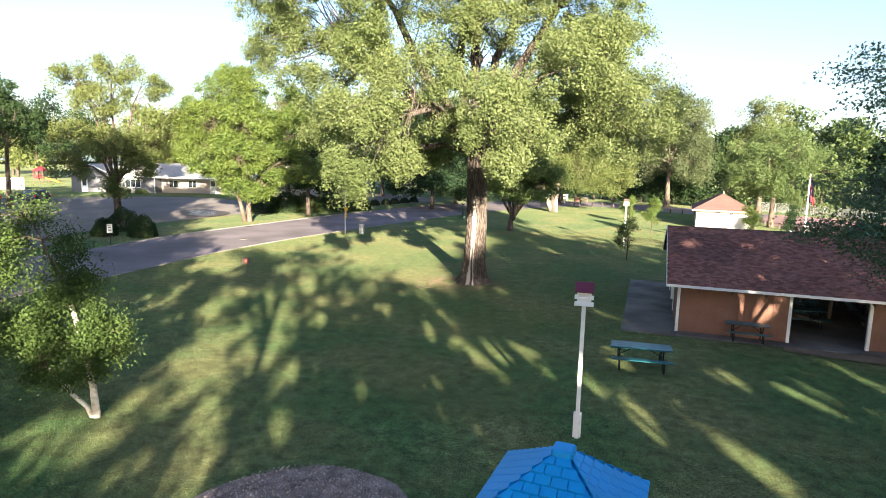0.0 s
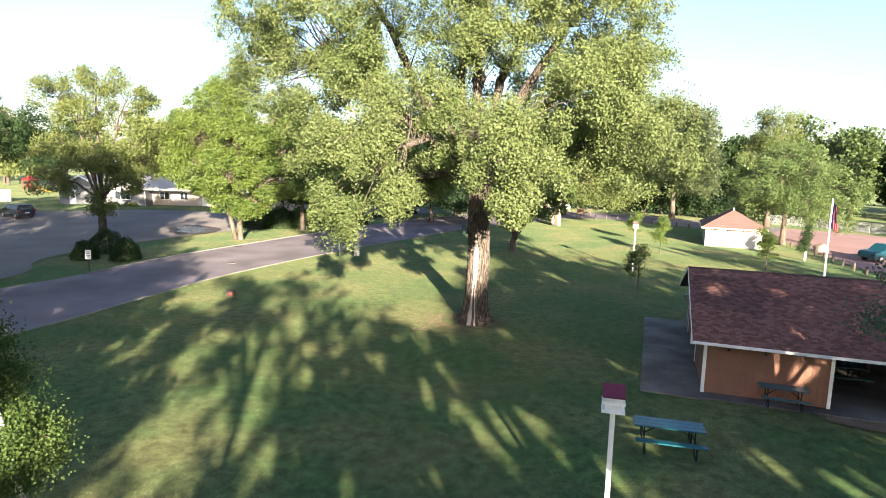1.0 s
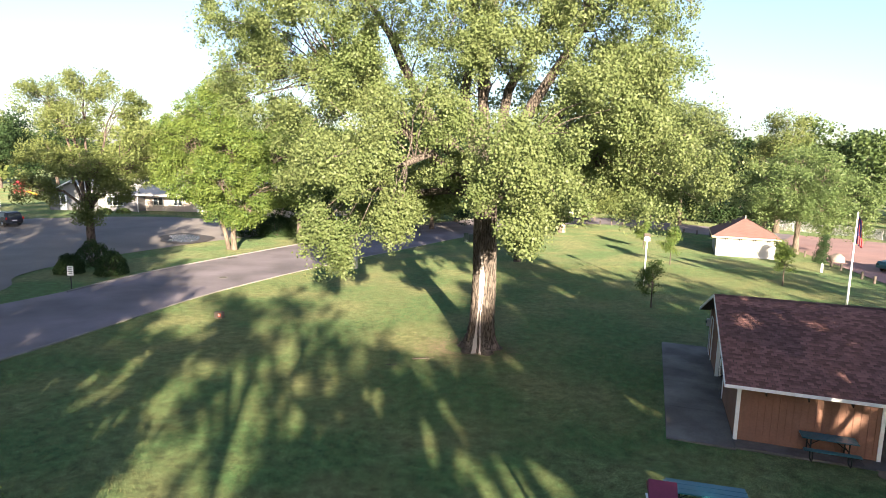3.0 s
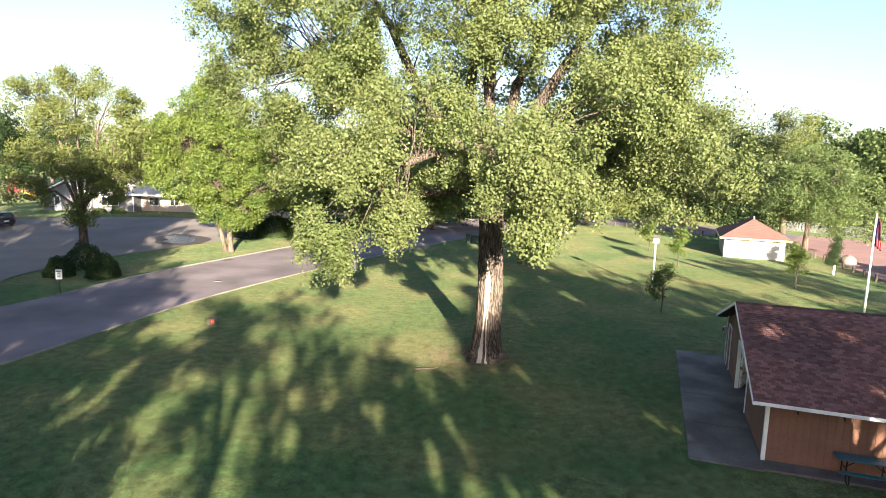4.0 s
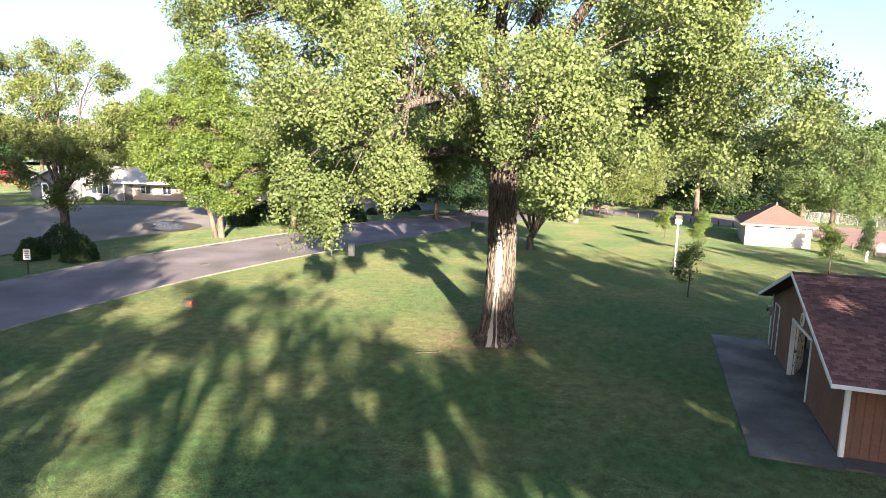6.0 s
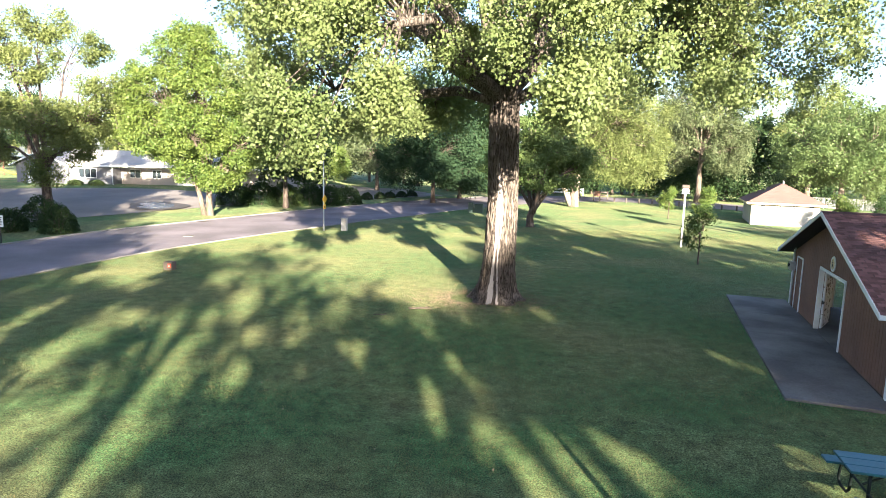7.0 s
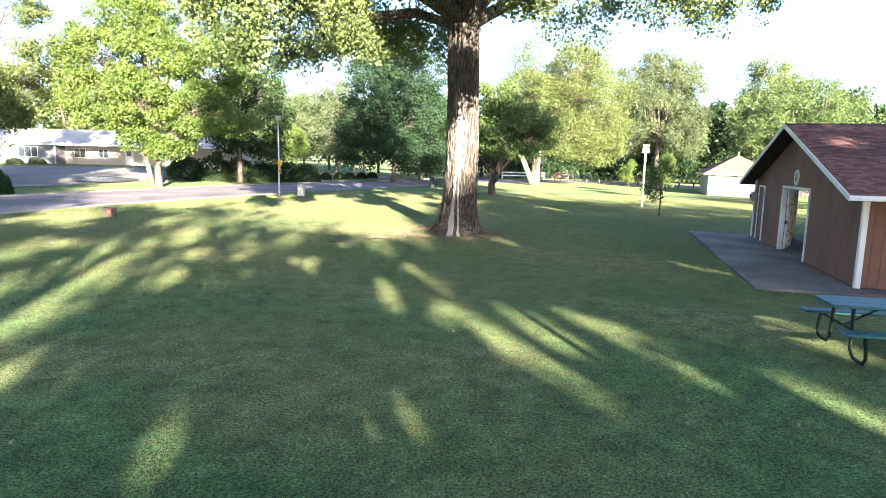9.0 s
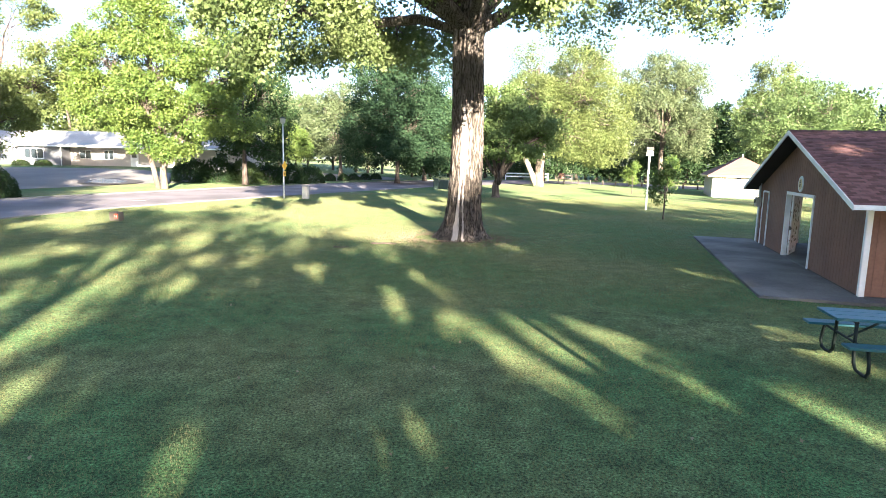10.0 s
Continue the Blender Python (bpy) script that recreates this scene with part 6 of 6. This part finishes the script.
# ---- cars ----
def car(x, y, turn, body_mat, label, length=4.6, roof_h=1.62, pickup=False, z=None):
    t = thing("car" if not pickup else "pickup_truck", place(x, y, turn, z), label, "car")
    L, W = length / 2, 0.9
    if pickup:
        outline = [(-L, 0.45), (-L + 0.05, 0.95), (-0.25, 1.0), (-0.15, 1.62), (0.75, 1.64), (1.25, 1.08), (L - 0.15, 0.98), (L, 0.75), (L, 0.42), (L - 0.3, 0.32), (-L + 0.2, 0.34)]
    else:
        outline = [(-L, 0.45), (-L + 0.02, 0.95), (-L + 0.28, roof_h - 0.06), (-L + 0.75, roof_h), (0.55, roof_h - 0.03), (1.25, 1.06), (L - 0.15, 0.92), (L, 0.7), (L, 0.4), (L - 0.3, 0.3), (-L + 0.2, 0.32)]
    bm = B()
    prism(bm, outline, -W, W)
    for v in bm.verts:
        if v.co.z > 1.2:
            v.co.y *= 0.82
    bmesh.ops.bevel(bm, geom=bm.edges[:], offset=0.05, segments=2, affect="EDGES")
    part("body", bm, body_mat, t, smooth=False)
    glassy = (-L + 0.4, 0.8) if not pickup else (-0.1, 0.95)
    for s in (-1, 1):
        bm = B()
        y0, y1 = s * (W - 0.005), s * (W * 0.85 - 0.005)
        vs = [bm.verts.new(p) for p in ((glassy[0], y0 * 0.985, 1.06), (glassy[1], y0 * 0.985, 1.06), (glassy[1] - 0.32, y1 * 1.01, 1.5), (glassy[0] + 0.12, y1 * 1.01, 1.5))]
        g = [bm.verts.new(v.co + Vector((0, s * 0.012, 0))) for v in vs]
        bm.faces.new(vs)
        bm.faces.new(g)
        for k in range(4):
            bm.faces.new((vs[k], vs[(k + 1) % 4], g[(k + 1) % 4], g[k]))
        bmesh.ops.recalc_face_normals(bm, faces=bm.faces)
        part("side_window", bm, GLASS, t)
        part("tail_lamp", box(B(), (-L - 0.012, s * 0.86 - 0.12, 0.82), (-L + 0.06, s * 0.86 + 0.04, 1.05), 0.01), LAMP_RED, t)
        part("headlight", box(B(), (L - 0.1, s * 0.7 - 0.15, 0.66), (L + 0.012, s * 0.7 + 0.15, 0.8), 0.01), GLASS, t)
        part("mirror", box(B(), (0.72, s * (W + 0.02), 1.0), (0.86, s * (W + 0.2), 1.14), 0.02), body_mat, t)
        for wx in (-L + 0.85, L - 0.85):
            wheel = part("wheel", tube(B(), [(wx, s * (W - 0.2), 0.33), (wx, s * (W - 0.19), 0.33), (wx, s * (W + 0.01), 0.33), (wx, s * (W + 0.02), 0.33)], [0.28, 0.33, 0.33, 0.28], 20), RUBBER, t)
            part("rim", tube(B(), [(wx, s * (W + 0.015), 0.33), (wx, s * (W + 0.028), 0.33)], [0.2, 0.18], 14), STEEL, wheel)
    if not pickup:
        part("rear_window", box(B(), (-L + 0.08, -0.6, 1.08), (-L + 0.14, 0.6, 1.46), 0.01), GLASS, t)
    part("number_plate", box(B(), (-L - 0.016, -0.25, 0.62), (-L + 0.01, 0.25, 0.74)), WHITE, t)
    return t


car(-52.8, 70.8, 152, CAR_DARK, "dark blue estate car parked on the lot")
car(-57.5, 68.8, 152, CAR_RED, "dark red car parked on the lot")
car(40.2, 60.2, 195, CAR_TEAL, "teal pickup truck on the car park", 4.9, pickup=True)


# ---- far playground and white fence ----
def playground():
    t = thing("play_tower", place(-76.0, 104.0), "red playground tower with a roof and slide", "playground tower")
    t.scale = (0.72, 0.72, 0.72)
    for x in (-1.2, 1.2):
        for y in (-1.0, 1.0):
            part("post", tube(B(), [(x, y, -0.1), (x, y, 2.9)], [0.07, 0.07], 8), RED, t)
    part("deck", box(B(), (-1.3, -1.1, 1.2), (1.3, 1.1, 1.32), 0.01), RED, t)
    for k in range(9):
        part("baluster", box(B(), (-1.15 + k * 0.28, -1.05, 1.32), (-1.09 + k * 0.28, -0.99, 2.1)), RED, t)
    bm = B()
    v = [bm.verts.new(p) for p in ((-1.5, -1.3, 2.9), (1.5, -1.3, 2.9), (1.5, 1.3, 2.9), (-1.5, 1.3, 2.9), (0, 0, 4.2))]
    for c in ((0, 1, 4), (1, 2, 4), (2, 3, 4), (3, 0, 4), (3, 2, 1, 0)):
        bm.faces.new([v[i] for i in c])
    part("roof", bm, RED, t)
    bm = B()
    prism(bm, [(1.3, 1.25), (4.4, 0.2), (4.9, 0.2), (4.9, 0.3), (4.4, 0.32), (1.3, 1.4)], -0.35, 0.35)
    part("slide", bm, YELLOW, t)


playground()


def white_fence():
    t = thing("white_fence", place(-66.5, 84.0, 8), "white plank fence beside the drive", "fence")
    for k in range(16):
        part("plank", box(B(), (k * 0.3 - 2.4, -0.02, 0.0), (k * 0.3 - 2.12, 0.02, 1.7), 0.005), WHITE, t)
    part("rail", box(B(), (-2.4, 0.021, 1.3), (2.4, 0.06, 1.4)), WHITE, t)
    part("rail", box(B(), (-2.4, 0.021, 0.3), (2.4, 0.06, 0.4)), WHITE, t)


white_fence()


# ---- play equipment with the blue roof ----
def play_roof():
    apex, half, eave, top = (1.56, 4.94), 0.72, 3.72, 4.27
    t = thing("play_structure", pose(apex[0], apex[1], 0, 0, 0, -20.6), "play tower with a bright blue plastic tiled roof", "play structure")
    for x in (-0.5, 0.5):
        for y in (-0.5, 0.5):
            part("post", tube(B(), [(x, y, -0.1), (x, y, eave + 0.05)], [0.05, 0.05], 10), STEEL, t)
    part("deck", box(B(), (-0.58, -0.58, 1.5), (0.58, 0.58, 1.58), 0.01), BLUE_PLASTIC, t)
    bm = B()
    v = [bm.verts.new(p) for p in ((-half, -half, eave), (half, -half, eave), (half, half, eave), (-half, half, eave), (0, 0, top - 0.03))]
    for c in ((0, 1, 4), (1, 2, 4), (2, 3, 4), (3, 0, 4), (3, 2, 1, 0)):
        bm.faces.new([v[i] for i in c])
    roof_ob = part("roof", bm, BLUE_PLASTIC, t)
    rows = 9
    for side in range(4):
        rot = Matrix.Rotation(side * math.pi / 2, 4, "Z")
        for r in range(rows):
            f0, f1 = r / rows, (r + 1) / rows
            y0, y1 = -half * (1 - f0) - 0.01, -half * (1 - f1) - 0.01
            z0, z1 = eave + (top - eave) * f0, eave + (top - eave) * f1
            w0, w1 = half * (1 - f0), half * (1 - f1)
            tile = 0.15
            n = int(2 * half / tile) + 2
            for k in range(n):
                a = -half + (k - (0.5 if r % 2 else 0)) * tile + 0.004
                b = a + tile - 0.008
                a0, b0, a1, b1 = max(a, -w0), min(b, w0), max(a, -w1), min(b, w1)
                if b0 - a0 < 0.02 or b1 - a1 < 0.0:
                    continue
                bm = B()
                q = [(a0, y0, z0 + 0.028), (b0, y0, z0 + 0.028), (b1, y1, z1 + 0.012), (a1, y1, z1 + 0.012)]
                vs = [bm.verts.new(p) for p in q] + [bm.verts.new((a0, y0 + 0.005, z0 - 0.004)), bm.verts.new((b0, y0 + 0.005, z0 - 0.004))]
                bm.faces.new(vs[:4])
                bm.faces.new((vs[4], vs[5], vs[1], vs[0]))
                bm.faces.new((vs[4], vs[0], vs[3]))
                bm.faces.new((vs[5], vs[2], vs[1]))
                bmesh.ops.transform(bm, matrix=rot, verts=bm.verts)
                part("roof_tile", bm, BLUE_PLASTIC, roof_ob)
    part("ridge_cap", box(B(), (-0.1, -0.1, top - 0.075), (0.1, 0.1, top + 0.01), 0.02), BLUE_PLASTIC, roof_ob)


play_roof()

# ---- small things on the grass ----
def litter(name, spots, size, mat, label, seed):
    rng = np.random.default_rng(seed)
    p = np.array([(x, y, height(x, y) + 0.03) for x, y in spots])
    me = leaves(name, p, size, rng, up=3.0, droop=0.0)
    tagged(part_mesh(name, me, mat), label, "litter", kind="stuff")


lr = np.random.default_rng(77)
litter("fallen_leaves", [(lr.uniform(-12, 12), lr.uniform(13, 40)) for _ in range(620)] + [(lr.normal(1, 2.6), lr.normal(32.2, 1.6)) for _ in range(110)], 0.045, LEAF_LITTER, "dry fallen leaves scattered on the lawn", 78)


fr = np.random.default_rng(79)
fa, fd = fr.uniform(0, 2 * math.pi, 3000), 0.8 + np.abs(fr.normal(0, 0.85, 3000))
litter("dry_litter", list(zip(0.95 + fd * np.cos(fa) * 1.35 - 0.6, 33.2 + fd * np.sin(fa))), 0.05, DIRT, "brown bark crumbs and dry leaf litter at the foot of the old tree", 80)


def stick(x, y, turn, length, r, seed):
    rng = np.random.default_rng(seed)
    pts = [(length * (k / 5 - 0.5), rng.normal(0, 0.03), r * 0.8) for k in range(6)]
    bm = tube(B(), pts, [r, r * 0.95, r * 0.9, r * 0.75, r * 0.6, r * 0.3], 6)
    tube(bm, [pts[3], (pts[3][0] + 0.2, 0.22, r * 0.9)], [r * 0.5, r * 0.2], 5)
    ob = part("fallen_branch", bm, BARK, smooth=True)
    ob.matrix_basis = place(x, y, turn, 0.0)
    tagged(ob, "broken dead branch lying on the lawn", "branch", "fallen branches")


for i, (x, y, a, n, r) in enumerate(((-1.7, 31.4, 12, 0.9, 0.035), (-3.0, 30.4, 8, 0.5, 0.02))):
    stick(x, y, a, n, r, i)

# grass: fine blades where the walk ends low over the lawn, tufts further out
def grass_blades(name, x, y, h, w, rng):
    inv = SHELTER.inverted()
    edge = np.array(NEAR_EDGE)
    u = inv[0][0] * x + inv[0][1] * y + inv[0][3]
    v = inv[1][0] * x + inv[1][1] * y + inv[1][3]
    keep = (x > np.interp(y, edge[:, 1], edge[:, 0]) + 0.12) & ~((u > -2.22) & (u < LENGTH + 1) & (v > -0.86) & (v < DEPTH + 1))
    keep &= ((x + 2.5) / 2.45) ** 2 + ((y - 9.4) / 2.9) ** 2 > 1
    x, y, h, w = x[keep], y[keep], h[keep], w[keep]
    n = len(x)
    z = np.array([0.03 * noise.noise(Vector((a * 0.25, b * 0.25, 3.0))) - 0.03 for a, b in zip(x, y)])
    turn = rng.uniform(0, 2 * math.pi, n)
    lean = rng.normal(0, 0.5, (n, 2)) * h[:, None]
    c = np.empty((n, 3, 3), np.float32)
    c[:, 0] = np.c_[x - w * np.cos(turn), y - w * np.sin(turn), z - 0.01]
    c[:, 1] = np.c_[x + w * np.cos(turn), y + w * np.sin(turn), z - 0.01]
    c[:, 2] = np.c_[x + lean[:, 0], y + lean[:, 1], z + h]
    me = mesh_from(name, c.reshape(-1, 3), np.arange(n * 3).reshape(n, 3))
    tagged(part_mesh(name, me, BLADE), "short mown grass blades on the lawn", "grass", kind="stuff")


gr = np.random.default_rng(5)
gn = 310000
gd = 3.2 + 20.0 * gr.random(gn) ** 0.85
grass_blades("grass", gd * np.tan(gr.uniform(-0.78, 0.74, gn)) * 0.92, 11.5 + gd, gr.uniform(0.014, 0.034, gn) * np.clip((27 - gd) / 17, 0.3, 1), gr.uniform(0.002, 0.0042, gn) * (0.6 + gd / 9), gr)
gn = 500000
tx, ty = gr.uniform(-22, 28, gn), 9 + 55 * gr.random(gn) ** 0.9
out = (ty > 23) | (np.abs(tx) > 0.9 * (ty - 11.5))
tx, ty = tx[out], ty[out]
gn = len(tx)
grass_blades("grass_tufts", tx, ty, gr.uniform(0.025, 0.05, gn), gr.uniform(0.006, 0.013, gn), gr)

# wood chips over the mulch bed
cr = np.random.default_rng(6)
cn = 6000
ca, cq = cr.uniform(0, 2 * math.pi, cn), np.sqrt(cr.random(cn))
cp = np.c_[-2.5 + 2.35 * cq * np.cos(ca), 9.4 + 2.8 * cq * np.sin(ca), np.full(cn, 0.03)]
tagged(part_mesh("wood_chips", leaves("wood_chips", cp, 0.07, cr, up=1.5, droop=0, wide=0.3), CHIP), "loose brown wood chips of the play area", "wood chips", kind="stuff")

# ---- shingles of the shelter roof ----
def shingles():
    tab, rise = 0.19, 0.13
    run = math.hypot(DEPTH / 2 + 0.5, RIDGE - EAVE)
    rows = int(run / rise)
    up = Vector((0, (DEPTH / 2 + 0.5) / run, (RIDGE - EAVE) / run))
    out = Vector((0, -up.z, up.y))
    bm = B()
    a, b = 0.004, tab - 0.004
    v = [bm.verts.new(Vector((x, 0, 0)) + up * s + out * o) for x, s, o in ((a, 0, 0.016), (b, 0, 0.016), (b, rise * 1.05, 0.004), (a, rise * 1.05, 0.004), (a, 0, 0.0), (b, 0, 0.0))]
    for c in ((0, 1, 2, 3), (4, 5, 1, 0), (4, 0, 3), (5, 2, 1)):
        bm.faces.new([v[i] for i in c])
    single = bpy.data.meshes.new("shingle")
    bm.to_mesh(single)
    bm.free()
    single.materials.append(SHINGLE)
    vv = np.array([q.co for q in single.vertices])
    rng = np.random.default_rng(3)
    rest = {0: [], 1: []}
    count = 0
    for side in (0, 1):
        for r in range(rows + 1):
            for k in range(-1, int((LENGTH + 2 * OUT) / tab) + 2):
                u = -OUT + k * tab + (0.5 * tab if r % 2 else 0) - 0.25 * tab + rng.normal(0, 0.004)
                if u + tab < -OUT + 0.02 or u > LENGTH + OUT - 0.02:
                    continue
                p = Vector((u, -0.5, EAVE)) + up * (r * rise) + out * rng.uniform(-0.001, 0.003)
                if p.z > RIDGE - 0.02:
                    continue
                if side == 0 and count < 300 and u > -OUT and 22 <= r + k * 0.55 and k < 14 and r < 40 and u < 3.2:
                    ob = new("shingle", single)
                    ob.parent = roof
                    ob.location = p
                    count += 1
                else:
                    q = vv + np.array(p)
                    q[:, 0] = np.clip(q[:, 0], -OUT - 0.015, LENGTH + OUT + 0.015)
                    if side == 1:
                        q = q * np.array([1, -1, 1]) + np.array([0, DEPTH, 0])
                    rest[side].append(q)
    for side in (0, 1):
        q = np.array(rest[side]).reshape(-1, 3)
        n = len(rest[side])
        quad = np.array([(0, 1, 2, 3), (4, 5, 1, 0)])
        if side:
            quad = quad[:, ::-1]
        f = (np.arange(n)[:, None, None] * 6 + quad[None]).reshape(-1, 4)
        ob = part_mesh("shingles", mesh_from("shingles", q, f), SHINGLE, shelter)
        tagged(ob, kind="stuff")
    bm = B()
    for k in range(int((LENGTH + 2 * OUT) / 0.28)):
        u = -OUT + k * 0.28
        for s in (-1, 1):
            vs = [bm.verts.new(p) for p in ((u, DEPTH / 2, RIDGE + 0.03), (u + 0.3, DEPTH / 2, RIDGE + 0.018), (u + 0.3, DEPTH / 2 + s * 0.15, RIDGE - 0.03), (u, DEPTH / 2 + s * 0.15, RIDGE - 0.018))]
            bm.faces.new(vs)
    part("ridge_shingles", bm, SHINGLE, shelter)


shingles()
